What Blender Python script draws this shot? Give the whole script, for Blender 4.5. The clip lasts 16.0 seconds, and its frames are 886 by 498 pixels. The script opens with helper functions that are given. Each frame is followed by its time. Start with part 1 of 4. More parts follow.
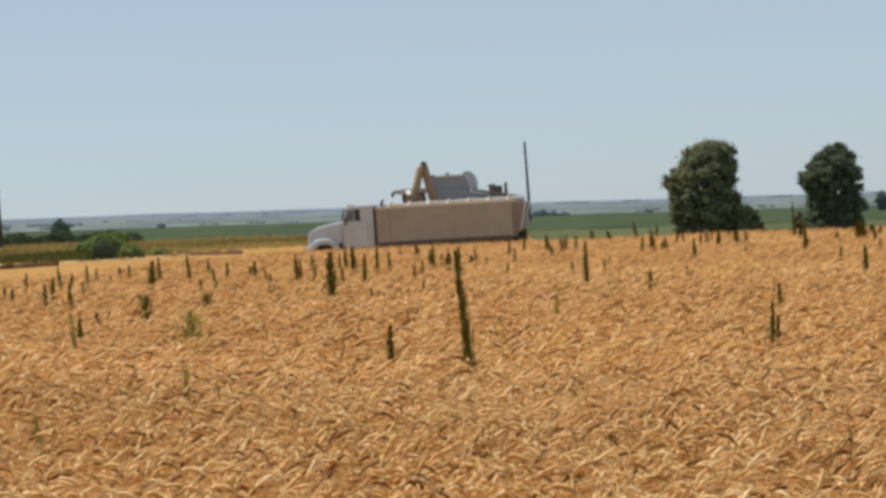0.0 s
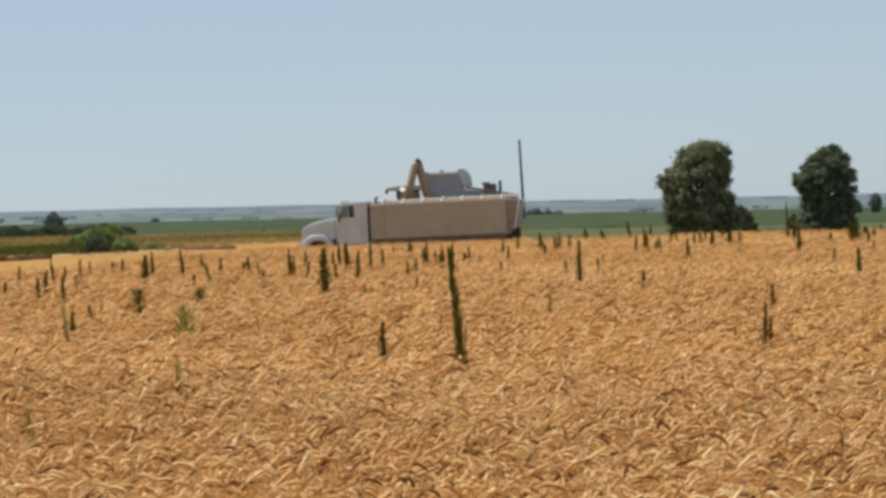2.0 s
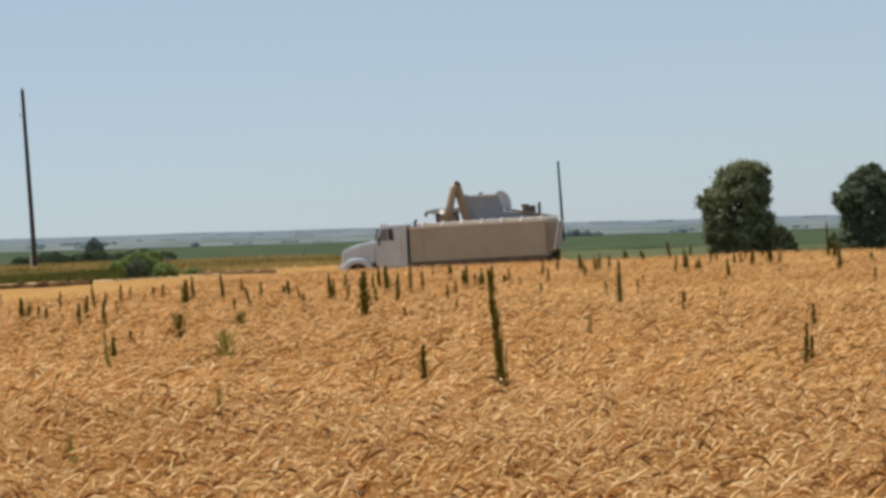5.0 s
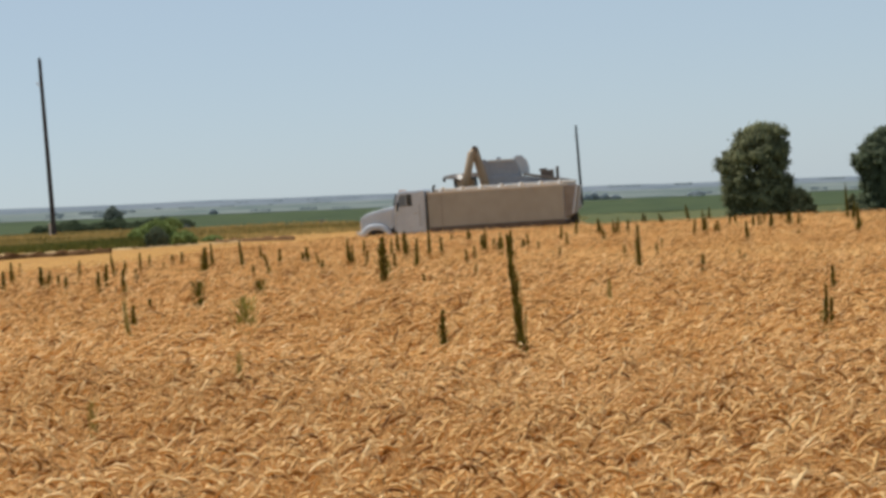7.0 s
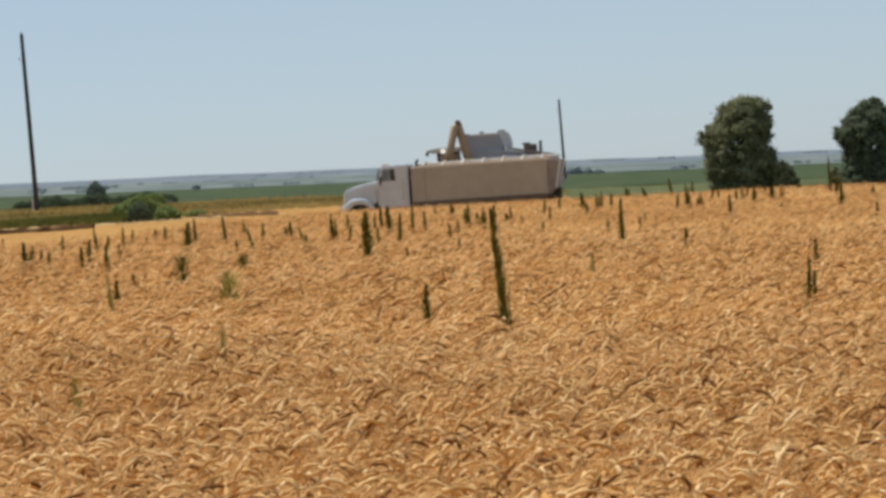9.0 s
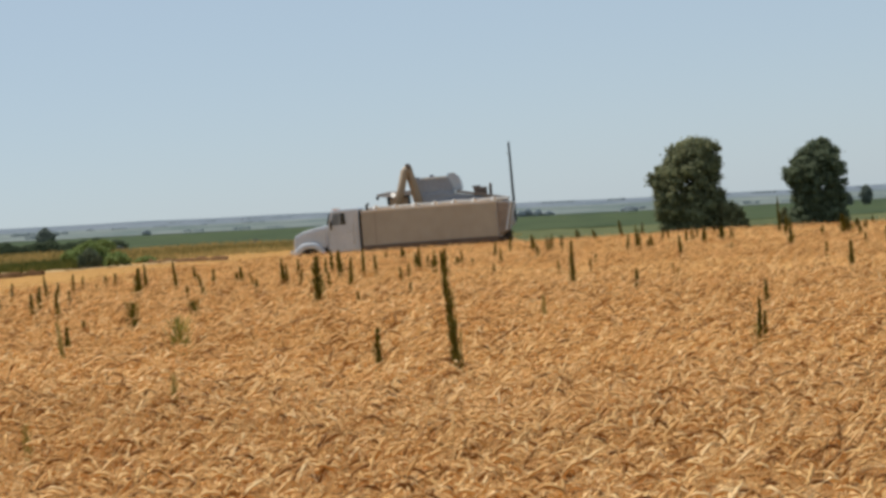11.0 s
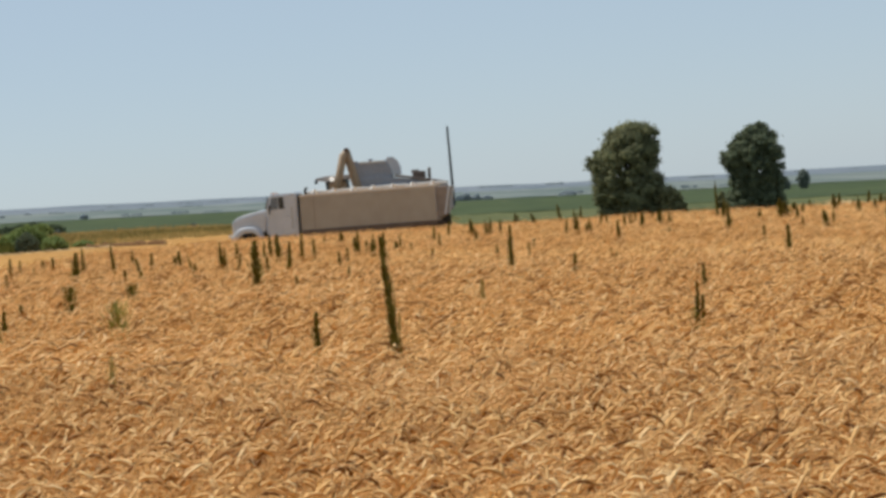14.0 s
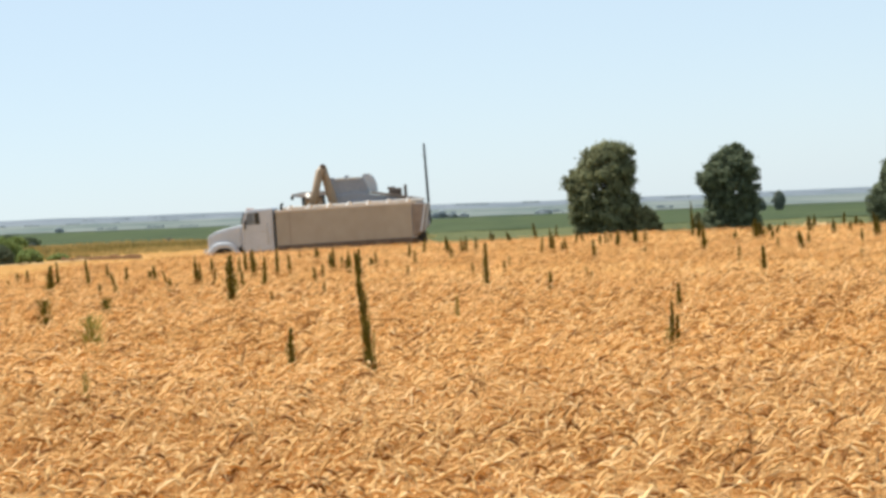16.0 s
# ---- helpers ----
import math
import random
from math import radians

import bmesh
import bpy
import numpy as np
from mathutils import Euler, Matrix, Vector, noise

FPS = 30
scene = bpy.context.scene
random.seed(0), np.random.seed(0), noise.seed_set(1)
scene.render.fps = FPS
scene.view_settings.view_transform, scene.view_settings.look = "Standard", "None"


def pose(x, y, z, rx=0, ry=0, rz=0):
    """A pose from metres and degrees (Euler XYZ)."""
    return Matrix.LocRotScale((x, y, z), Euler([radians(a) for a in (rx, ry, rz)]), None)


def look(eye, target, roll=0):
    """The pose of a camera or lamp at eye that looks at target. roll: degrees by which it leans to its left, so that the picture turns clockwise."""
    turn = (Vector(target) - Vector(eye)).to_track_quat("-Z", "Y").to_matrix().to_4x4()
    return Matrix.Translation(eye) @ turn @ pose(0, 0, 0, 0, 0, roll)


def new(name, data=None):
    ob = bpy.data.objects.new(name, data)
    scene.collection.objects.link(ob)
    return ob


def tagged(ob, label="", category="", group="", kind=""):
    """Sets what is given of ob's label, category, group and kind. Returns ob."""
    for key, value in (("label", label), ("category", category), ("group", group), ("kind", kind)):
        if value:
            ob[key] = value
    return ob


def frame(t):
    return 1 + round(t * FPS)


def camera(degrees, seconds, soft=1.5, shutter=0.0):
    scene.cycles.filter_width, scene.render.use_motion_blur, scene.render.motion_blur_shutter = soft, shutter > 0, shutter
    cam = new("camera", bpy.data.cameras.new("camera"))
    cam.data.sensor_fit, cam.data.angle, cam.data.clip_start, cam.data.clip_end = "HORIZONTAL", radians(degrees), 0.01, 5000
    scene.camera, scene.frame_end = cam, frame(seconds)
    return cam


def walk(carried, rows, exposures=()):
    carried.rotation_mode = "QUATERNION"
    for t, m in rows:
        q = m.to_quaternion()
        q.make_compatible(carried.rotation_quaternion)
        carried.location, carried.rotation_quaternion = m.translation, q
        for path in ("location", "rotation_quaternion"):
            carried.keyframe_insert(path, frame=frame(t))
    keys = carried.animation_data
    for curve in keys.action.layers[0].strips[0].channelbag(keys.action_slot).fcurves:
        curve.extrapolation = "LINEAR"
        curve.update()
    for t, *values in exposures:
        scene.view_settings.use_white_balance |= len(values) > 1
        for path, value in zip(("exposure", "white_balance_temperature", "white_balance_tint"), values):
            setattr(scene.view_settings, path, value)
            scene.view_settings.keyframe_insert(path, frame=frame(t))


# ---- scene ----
# A harvest field: ripe wheat with tall weeds, a grain truck, a combine, poles, trees, far crops and hills.
cam = camera(20.2, 16.0, soft=3.4)
EYE = 1.65
# seconds, yaw, pitch, roll: the camera only turns where it stands
ROWS = [
    (0.0, 0.000, -0.850, 4.300),
    (0.5, -0.244, -0.907, 4.101),
    (1.0, -0.195, -0.911, 3.811),
    (1.5, -0.035, -0.980, 3.689),
    (2.0, -0.139, -0.919, 3.664),
    (2.5, -0.192, -1.021, 3.736),
    (3.0, 0.033, -0.808, 4.103),
    (3.5, 0.163, -0.456, 4.368),
    (4.0, 0.238, -0.324, 4.147),
    (6.3, 1.240, -0.529, 4.537),
    (6.5, 1.144, -0.606, 4.560),
    (7.0, 1.194, -1.109, 4.719),
    (7.5, 1.474, -1.473, 4.708),
    (8.0, 1.505, -1.494, 4.629),
    (8.5, 1.231, -1.440, 4.683),
    (9.0, 0.805, -1.731, 4.859),
    (9.5, -0.150, -1.678, 5.140),
    (9.7, -0.362, -1.508, 5.182),
    (12.0, -0.292, -0.771, 5.424),
    (12.5, -0.338, -0.857, 5.269),
    (13.0, -0.697, -0.943, 5.306),
    (13.5, -1.097, -0.855, 5.360),
    (14.0, -1.761, -1.330, 5.354),
    (14.5, -1.967, -1.083, 5.273),
    (15.0, -2.184, -1.073, 5.116),
    (15.5, -2.494, -1.213, 4.867),
    (16.0, -2.316, -0.977, 4.705),
]
EXPOSURES = [(0.0, 0.0, 6500, 10), (13.9, 0.0, 6500, 10), (14.1, 0.02, 6520, 10), (14.5, 0.41, 6580, 9.2), (15.0, 0.57, 6620, 9), (16.0, 0.58, 6620, 9)]
walk(cam, [(t, pose(0, 0, EYE, 90 + pitch, roll, yaw)) for t, yaw, pitch, roll in ROWS], EXPOSURES)

# ---- daylight ----
SUN_TO = Vector((-0.38, 0.30, 0.87)).normalized()
world = bpy.data.worlds.new("world")
scene.world = world
world.use_nodes = True
sky = world.node_tree.nodes.new("ShaderNodeTexSky")
sky.sky_type = "NISHITA"
sky.sun_disc = False
sky.sun_elevation = math.asin(SUN_TO.z)
sky.sun_rotation = math.atan2(SUN_TO.x, SUN_TO.y)
sky.air_density, sky.dust_density, sky.ozone_density = 0.7, 0.3, 2.0
background = world.node_tree.nodes["Background"]
background.inputs["Strength"].default_value = 0.089
haze = world.node_tree.nodes.new("ShaderNodeMix")
haze.data_type = "RGBA"
haze.inputs["Factor"].default_value = 0.62
haze.inputs["B"].default_value = (5.38, 6.58, 7.66, 1)
world.node_tree.links.new(sky.outputs[0], haze.inputs["A"])
world.node_tree.links.new(haze.outputs["Result"], background.inputs["Color"])
sun = new("sun", bpy.data.lights.new("sun", "SUN"))
sun.data.energy, sun.data.angle, sun.data.color = 4.65, radians(0.5), (1.0, 0.945, 0.865)
sun.matrix_world = look((0, 0, 60), (-SUN_TO.x, -SUN_TO.y, 60 - SUN_TO.z))


# ---- materials ----
def material(name, dark, light, scale=4.0, rough=0.8, metal=0.0, bump=0.0, fine=None, per="", spread=0.25, stretch=(1, 1, 1), trans=0.0, spec=0.5):
    """Two colours mixed by noise at two scales; per: 'object' or 'island' adds a random shade to each."""
    m = bpy.data.materials.new(name)
    m.use_nodes = True
    n, l = m.node_tree.nodes, m.node_tree.links
    b = n["Principled BSDF"]
    b.inputs["Roughness"].default_value, b.inputs["Metallic"].default_value = rough, metal
    b.inputs["Specular IOR Level"].default_value = spec if rough < 0.65 else 0.15
    where = n.new("ShaderNodeTexCoord")
    mapping = n.new("ShaderNodeMapping")
    mapping.inputs["Scale"].default_value = stretch
    l.new(where.outputs["Object"], mapping.inputs["Vector"])
    a, c = n.new("ShaderNodeTexNoise"), n.new("ShaderNodeTexNoise")
    a.inputs["Scale"].default_value, c.inputs["Scale"].default_value = scale, fine or scale * 9
    a.inputs["Detail"].default_value, c.inputs["Detail"].default_value = 5, 4
    for k in (a, c):
        l.new(mapping.outputs[0], k.inputs["Vector"])
    add = n.new("ShaderNodeMath")
    add.operation = "ADD"
    l.new(a.outputs["Fac"], add.inputs[0])
    l.new(c.outputs["Fac"], add.inputs[1])
    last = add
    if per:
        r = n.new("ShaderNodeObjectInfo" if per == "object" else "ShaderNodeNewGeometry")
        mul = n.new("ShaderNodeMath")
        mul.operation, mul.inputs[1].default_value, mul.inputs[2].default_value = "MULTIPLY_ADD", spread * 2, -spread
        l.new(r.outputs["Random" if per == "object" else "Random Per Island"], mul.inputs[0])
        last = n.new("ShaderNodeMath")
        last.operation = "ADD"
        l.new(add.outputs[0], last.inputs[0])
        l.new(mul.outputs[0], last.inputs[1])
    span = n.new("ShaderNodeMapRange")
    span.inputs["From Min"].default_value, span.inputs["From Max"].default_value = 0.65, 1.35
    l.new(last.outputs[0], span.inputs["Value"])
    mix = n.new("ShaderNodeMix")
    mix.data_type = "RGBA"
    mix.inputs["A"].default_value, mix.inputs["B"].default_value = (*dark, 1), (*light, 1)
    l.new(span.outputs[0], mix.inputs["Factor"])
    l.new(mix.outputs["Result"], b.inputs["Base Color"])
    if bump:
        bp = n.new("ShaderNodeBump")
        bp.inputs["Strength"].default_value, bp.inputs["Distance"].default_value = 0.6, bump
        l.new(c.outputs["Fac"], bp.inputs["Height"])
        l.new(bp.outputs[0], b.inputs["Normal"])
    if trans:
        t, s = n.new("ShaderNodeBsdfTranslucent"), n.new("ShaderNodeMixShader")
        l.new(mix.outputs["Result"], t.inputs["Color"])
        s.inputs[0].default_value = trans
        l.new(b.outputs[0], s.inputs[1])
        l.new(t.outputs[0], s.inputs[2])
        l.new(s.outputs[0], n["Material Output"].inputs["Surface"])
    return m


def glassy(name, tint, rough=0.05):
    m = bpy.data.materials.new(name)
    m.use_nodes = True
    b = m.node_tree.nodes["Principled BSDF"]
    b.inputs["Base Color"].default_value, b.inputs["Roughness"].default_value = (*tint, 1), rough
    b.inputs["Coat Weight"].default_value = 0.5
    return m


SOIL = material("dry_earth", (0.16, 0.11, 0.06), (0.30, 0.22, 0.12), 0.4, 0.95, bump=0.02)


def wheat_material(name, shades, trans):
    """Ripe ears: each its own shade from a ramp, with broad paler and redder patches over the field."""
    m = bpy.data.materials.new(name)
    m.use_nodes = True
    n, l = m.node_tree.nodes, m.node_tree.links
    b = n["Principled BSDF"]
    b.inputs["Roughness"].default_value, b.inputs["Specular IOR Level"].default_value = 0.75, 0.2
    geo, where = n.new("ShaderNodeNewGeometry"), n.new("ShaderNodeTexCoord")
    ramp = n.new("ShaderNodeValToRGB")
    while len(ramp.color_ramp.elements) < len(shades):
        ramp.color_ramp.elements.new(0.5)
    for e, (at, colour) in zip(ramp.color_ramp.elements, shades):
        e.position, e.color = at, (*colour, 1)
    l.new(geo.outputs["Random Per Island"], ramp.inputs["Fac"])
    patch, grain = n.new("ShaderNodeTexNoise"), n.new("ShaderNodeTexNoise")
    patch.inputs["Scale"].default_value, patch.inputs["Detail"].default_value = 0.45, 5
    grain.inputs["Scale"].default_value, grain.inputs["Detail"].default_value = 90, 2
    for k in (patch, grain):
        l.new(where.outputs["Object"], k.inputs["Vector"])
    tone = n.new("ShaderNodeMapRange")
    tone.inputs["From Min"].default_value, tone.inputs["From Max"].default_value = 0.3, 0.7
    l.new(patch.outputs["Fac"], tone.inputs["Value"])
    tint = n.new("ShaderNodeMix")
    tint.data_type = "RGBA"
    tint.inputs["A"].default_value, tint.inputs["B"].default_value = (0.86, 0.80, 0.70, 1), (1.0, 1.0, 1.0, 1)
    l.new(tone.outputs[0], tint.inputs["Factor"])
    fleck = n.new("ShaderNodeMapRange")
    fleck.inputs["To Min"].default_value, fleck.inputs["To Max"].default_value = 0.75, 1.2
    l.new(grain.outputs["Fac"], fleck.inputs["Value"])
    both, last = n.new("ShaderNodeVectorMath"), n.new("ShaderNodeVectorMath")
    both.operation, last.operation = "MULTIPLY", "SCALE"
    l.new(ramp.outputs["Color"], both.inputs[0])
    l.new(tint.outputs["Result"], both.inputs[1])
    l.new(both.outputs[0], last.inputs[0])
    l.new(fleck.outputs[0], last.inputs["Scale"])
    l.new(last.outputs[0], b.inputs["Base Color"])
    t, mix = n.new("ShaderNodeBsdfTranslucent"), n.new("ShaderNodeMixShader")
    l.new(last.outputs[0], t.inputs["Color"])
    mix.inputs[0].default_value = trans
    l.new(b.outputs[0], mix.inputs[1])
    l.new(t.outputs[0], mix.inputs[2])
    l.new(mix.outputs[0], n["Material Output"].inputs["Surface"])
    return m


# the ramp's dark end paints in the shaded sides of bent ears
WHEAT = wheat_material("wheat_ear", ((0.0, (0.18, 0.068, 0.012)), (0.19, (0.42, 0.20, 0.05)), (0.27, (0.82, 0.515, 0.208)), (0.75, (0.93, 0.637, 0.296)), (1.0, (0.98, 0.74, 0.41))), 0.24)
# browner than the ears, with the shadow between them in the colour
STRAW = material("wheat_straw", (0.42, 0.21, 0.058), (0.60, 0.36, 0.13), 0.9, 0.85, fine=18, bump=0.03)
STUBBLE = material("stubble", (0.30, 0.148, 0.033), (0.46, 0.25, 0.066), 0.15, 0.9, fine=3, bump=0.03, stretch=(1, 0.2, 1))
DRYGRASS = material("dry_grass", (0.085, 0.095, 0.028), (0.52, 0.40, 0.165), 0.06, 0.9, fine=0.3, per="island", spread=0.1, trans=0.2, stretch=(0.6, 0.6, 1))
CROP = material("green_crop", (0.021, 0.040, 0.011), (0.057, 0.076, 0.024), 0.02, 0.9, fine=0.3, bump=0.1, stretch=(0.6, 0.12, 1))
# distance haze is mixed into the base colours of hills and plain
HILL = material("hazed_hills", (0.085, 0.115, 0.14), (0.18, 0.205, 0.232), 0.006, 1.0, fine=0.03, stretch=(2.2, 0.22, 1))
PLAIN = material("hazed_plain", (0.035, 0.07, 0.065), (0.21, 0.23, 0.215), 0.008, 1.0, fine=0.05, stretch=(1.4, 0.16, 1))
MEADOW = material("meadow_grass", (0.045, 0.06, 0.018), (0.125, 0.125, 0.045), 0.08, 0.95, fine=1.5, bump=0.05, stretch=(1, 0.2, 1))
# paled towards the hill colour, as haze would do
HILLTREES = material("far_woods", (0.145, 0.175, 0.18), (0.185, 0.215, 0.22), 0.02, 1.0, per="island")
WEED = material("weed_leaf", (0.070, 0.058, 0.009), (0.165, 0.145, 0.026), 6, 0.95, per="island", spread=0.4, trans=0.12)
WEEDPALE = material("pale_weed_leaf", (0.19, 0.165, 0.04), (0.36, 0.31, 0.09), 6, 0.95, per="island", spread=0.4, trans=0.2)
STEM = material("weed_stem", (0.075, 0.055, 0.012), (0.13, 0.10, 0.025), 8, 0.95)
# both tree leaf colours are lifted, the cool one bluer, to hold haze
LEAF = material("tree_leaf", (0.155, 0.165, 0.09), (0.285, 0.295, 0.158), 0.5, 0.9, per="island", spread=0.2, trans=0.32)
LEAFCOOL = material("cool_tree_leaf", (0.105, 0.13, 0.08), (0.20, 0.23, 0.135), 0.5, 0.9, per="island", spread=0.2, trans=0.3)
OLIVE = material("olive_bush_leaf", (0.16, 0.16, 0.08), (0.29, 0.28, 0.14), 0.5, 0.9, per="island", spread=0.25, trans=0.2)
GREENGRASS = material("green_grass", (0.055, 0.075, 0.016), (0.20, 0.19, 0.055), 0.25, 0.9, fine=1.2, per="island", spread=0.15, trans=0.2)
LEAFGREEN = material("shrub_leaf", (0.16, 0.21, 0.06), (0.30, 0.365, 0.125), 0.5, 0.9, per="island", spread=0.2, trans=0.2)
# leaf green with some distance haze blended into the colour
FARLEAF = material("hazed_grey_green_leaf", (0.175, 0.205, 0.17), (0.26, 0.29, 0.235), 0.3, 0.95, per="island", spread=0.12, trans=0.22)
HEDGE = material("hedge_leaf", (0.085, 0.11, 0.06), (0.15, 0.18, 0.10), 0.3, 0.95, per="island", spread=0.12, trans=0.22)
# pale blue leaf colour that already holds the haze of the far plain
FARBLUE = material("hazy_leaf", (0.36, 0.41, 0.43), (0.45, 0.50, 0.52), 0.2, 0.95, per="island", spread=0.1, trans=0.2)
BARK = material("bark", (0.05, 0.04, 0.03), (0.12, 0.10, 0.075), 2, 0.95, bump=0.02)
WHITE = material("white_paint", (0.40, 0.43, 0.46), (0.54, 0.57, 0.60), 1.2, 0.28)
BEIGE = material("beige_paint", (0.28, 0.247, 0.195), (0.342, 0.31, 0.25), 0.35, 0.6, fine=2.2, stretch=(1, 1, 0.7))
RIM = material("pale_rim", (0.50, 0.47, 0.43), (0.66, 0.63, 0.58), 1.5, 0.6)
SILVER = material("galvanised_sheet", (0.245, 0.255, 0.275), (0.335, 0.345, 0.37), 1.1, 0.5, metal=0.3)
DUSTY = material("dusty_sheet", (0.38, 0.36, 0.345), (0.50, 0.475, 0.455), 0.9, 0.7)
YELLOW = material("dusty_yellow_paint", (0.225, 0.158, 0.092), (0.335, 0.248, 0.155), 1.5, 0.6)
DARK = material("dark_steel", (0.025, 0.025, 0.025), (0.06, 0.055, 0.05), 2, 0.7)
CHASSIS = material("dusty_chassis", (0.085, 0.065, 0.052), (0.165, 0.13, 0.108), 2, 0.9)
BROWNED = material("dusty_brown_steel", (0.20, 0.165, 0.14), (0.29, 0.25, 0.21), 1.5, 0.8)
DARKROW = material("dark_row", (0.075, 0.032, 0.010), (0.16, 0.078, 0.024), 1.5, 0.9, bump=0.03)
STUBBLEPALE = material("loose_straw", (0.37, 0.25, 0.115), (0.52, 0.37, 0.185), 3, 0.9, bump=0.03)
RUBBER = material("tyre_rubber", (0.02, 0.02, 0.02), (0.05, 0.045, 0.04), 4, 0.9)
CHROME = material("chrome", (0.6, 0.6, 0.6), (0.75, 0.75, 0.75), 3, 0.2, metal=1.0)
POLE = material("weathered_pole_wood", (0.03, 0.028, 0.03), (0.07, 0.065, 0.065), 3, 0.9, stretch=(1, 1, 0.1), bump=0.01)
# sky seen through and mirrored in the front pane, painted as its colour
PALEGLASS = glassy("sky_tinted_cab_glass", (0.13, 0.16, 0.19))
GLASS = glassy("cab_glass", (0.02, 0.025, 0.03))
LAMPGLASS = glassy("lamp_glass", (0.7, 0.7, 0.68), 0.1)
# a weak emission keeps this round lens bright
BRIGHTLENS = glassy("bright_lens", (0.8, 0.78, 0.74), 0.2)
BRIGHTLENS.node_tree.nodes["Principled BSDF"].inputs["Emission Color"].default_value = (1, 0.95, 0.85, 1)
BRIGHTLENS.node_tree.nodes["Principled BSDF"].inputs["Emission Strength"].default_value = 0.6
AMBER = glassy("amber_lens", (0.5, 0.16, 0.02), 0.3)
GRAIN = material("wheat_grain", (0.50, 0.30, 0.12), (0.66, 0.43, 0.20), 3, 0.8, fine=60, bump=0.01)

# ---- ground ----
PY = (-5000, 0, 30, 60, 85, 100, 118, 165, 230, 300, 600, 1200, 2500, 4000, 5000)
PZ = (0, 0, -.03, -.15, -.33, -.5, -.72, -.74, -.7, -.65, -.2, -1.5, -4, -6, -8)


def ground_z(x, y):
    x, y = np.asarray(x, float), np.asarray(y, float)
    pad = np.exp(-((((x + 1.5) / 18) ** 2 + ((y - 118.5) / 9) ** 2) ** 2))
    return -0.0437 * 3000 * np.tanh(x / 3000) + np.interp(y, PY, PZ) + 0.029 * (x + 1.5) * pad


def gz(x, y):
    return float(ground_z(x, y))


def link_arrays(name, verts, faces, mat, smooth=False):
    """A mesh object from numpy arrays; faces all have the same number of corners."""
    verts, faces = np.asarray(verts, np.float32), np.asarray(faces, np.int32)
    me = bpy.data.meshes.new(name)
    k = faces.shape[1]
    me.vertices.add(len(verts))
    me.vertices.foreach_set("co", verts.ravel())
    me.loops.add(faces.size)
    me.loops.foreach_set("vertex_index", faces.ravel())
    me.polygons.add(len(faces))
    me.polygons.foreach_set("loop_start", np.arange(0, faces.size, k, dtype=np.int32))
    me.update(calc_edges=True)
    if smooth:
        me.polygons.foreach_set("use_smooth", np.ones(len(faces), bool))
    me.materials.append(mat)
    return new(name, me)


def sheet(name, xs, ys, lift, mat, rough=0.0, edge=0.0):
    """A sheet over the ground on the grid xs by ys, lifted; edge: skirt going down by that much."""
    X, Y = np.meshgrid(xs, ys)
    rng = np.random.default_rng(len(xs) * 7 + len(ys))
    Z = ground_z(X, Y) + lift + rng.normal(0, rough, X.shape) if rough else ground_z(X, Y) + lift
    nx, ny = len(xs), len(ys)
    v = np.stack([X, Y, Z], -1).reshape(-1, 3)
    i = np.arange(nx * ny).reshape(ny, nx)
    f = np.stack([i[:-1, :-1], i[:-1, 1:], i[1:, 1:], i[1:, :-1]], -1).reshape(-1, 4)
    if edge:
        for ring in (i[0], i[-1][::-1], i[:, 0][::-1], i[:, -1]):
            base = len(v)
            low = v[ring].copy()
            low[:, 2] -= edge
            v = np.concatenate([v, low])
            j = np.arange(base, base + len(ring))
            f = np.concatenate([f, np.stack([ring[:-1], j[:-1], j[1:], ring[1:]], -1)])
    return link_arrays(name, v, f, mat, True)


def steps(*ends):
    """Coordinates: pairs of (end, step) from the first end on."""
    out = [ends[0]]
    for end, step in ends[1:]:
        out += list(np.linspace(out[-1], end, max(2, int(abs(end - out[-1]) / step) + 1))[1:])
    return np.array(out)


ground = sheet("ground", steps(-4800, (-1000, 400), (-200, 80), (-60, 10), (60, 2), (200, 10), (1000, 80), (4800, 400)),
               steps(-900, (-100, 100), (0, 20), (170, 2), (320, 10), (1300, 60), (4900, 200)), 0, SOIL)
tagged(ground, "dry brown earth rolling away under the fields", "ground", kind="structure")
stubble = sheet("stubble_field", steps(-90, (7, 2)), steps(30, (170, 1.0), (263, 3)), 0.05, STUBBLE, 0.015, 0.05)
tagged(stubble, "flat golden stubble where the wheat is already cut", "stubble", kind="structure")
meadow = sheet("meadow", steps(7, (200, 3)), steps(113, (263, 2)), 0.04, MEADOW, 0.03, 0.05)
tagged(meadow, "green rough grass around the trees", "grass", kind="structure")
crop = sheet("crop_field", steps(-700, (-120, 20), (160, 3), (700, 20)), steps(262, (420, 3), (655, 8)), 0.08, CROP, 0.04, 0.1)
tagged(crop, "wide green crop field beyond the truck", "crop field", kind="structure")


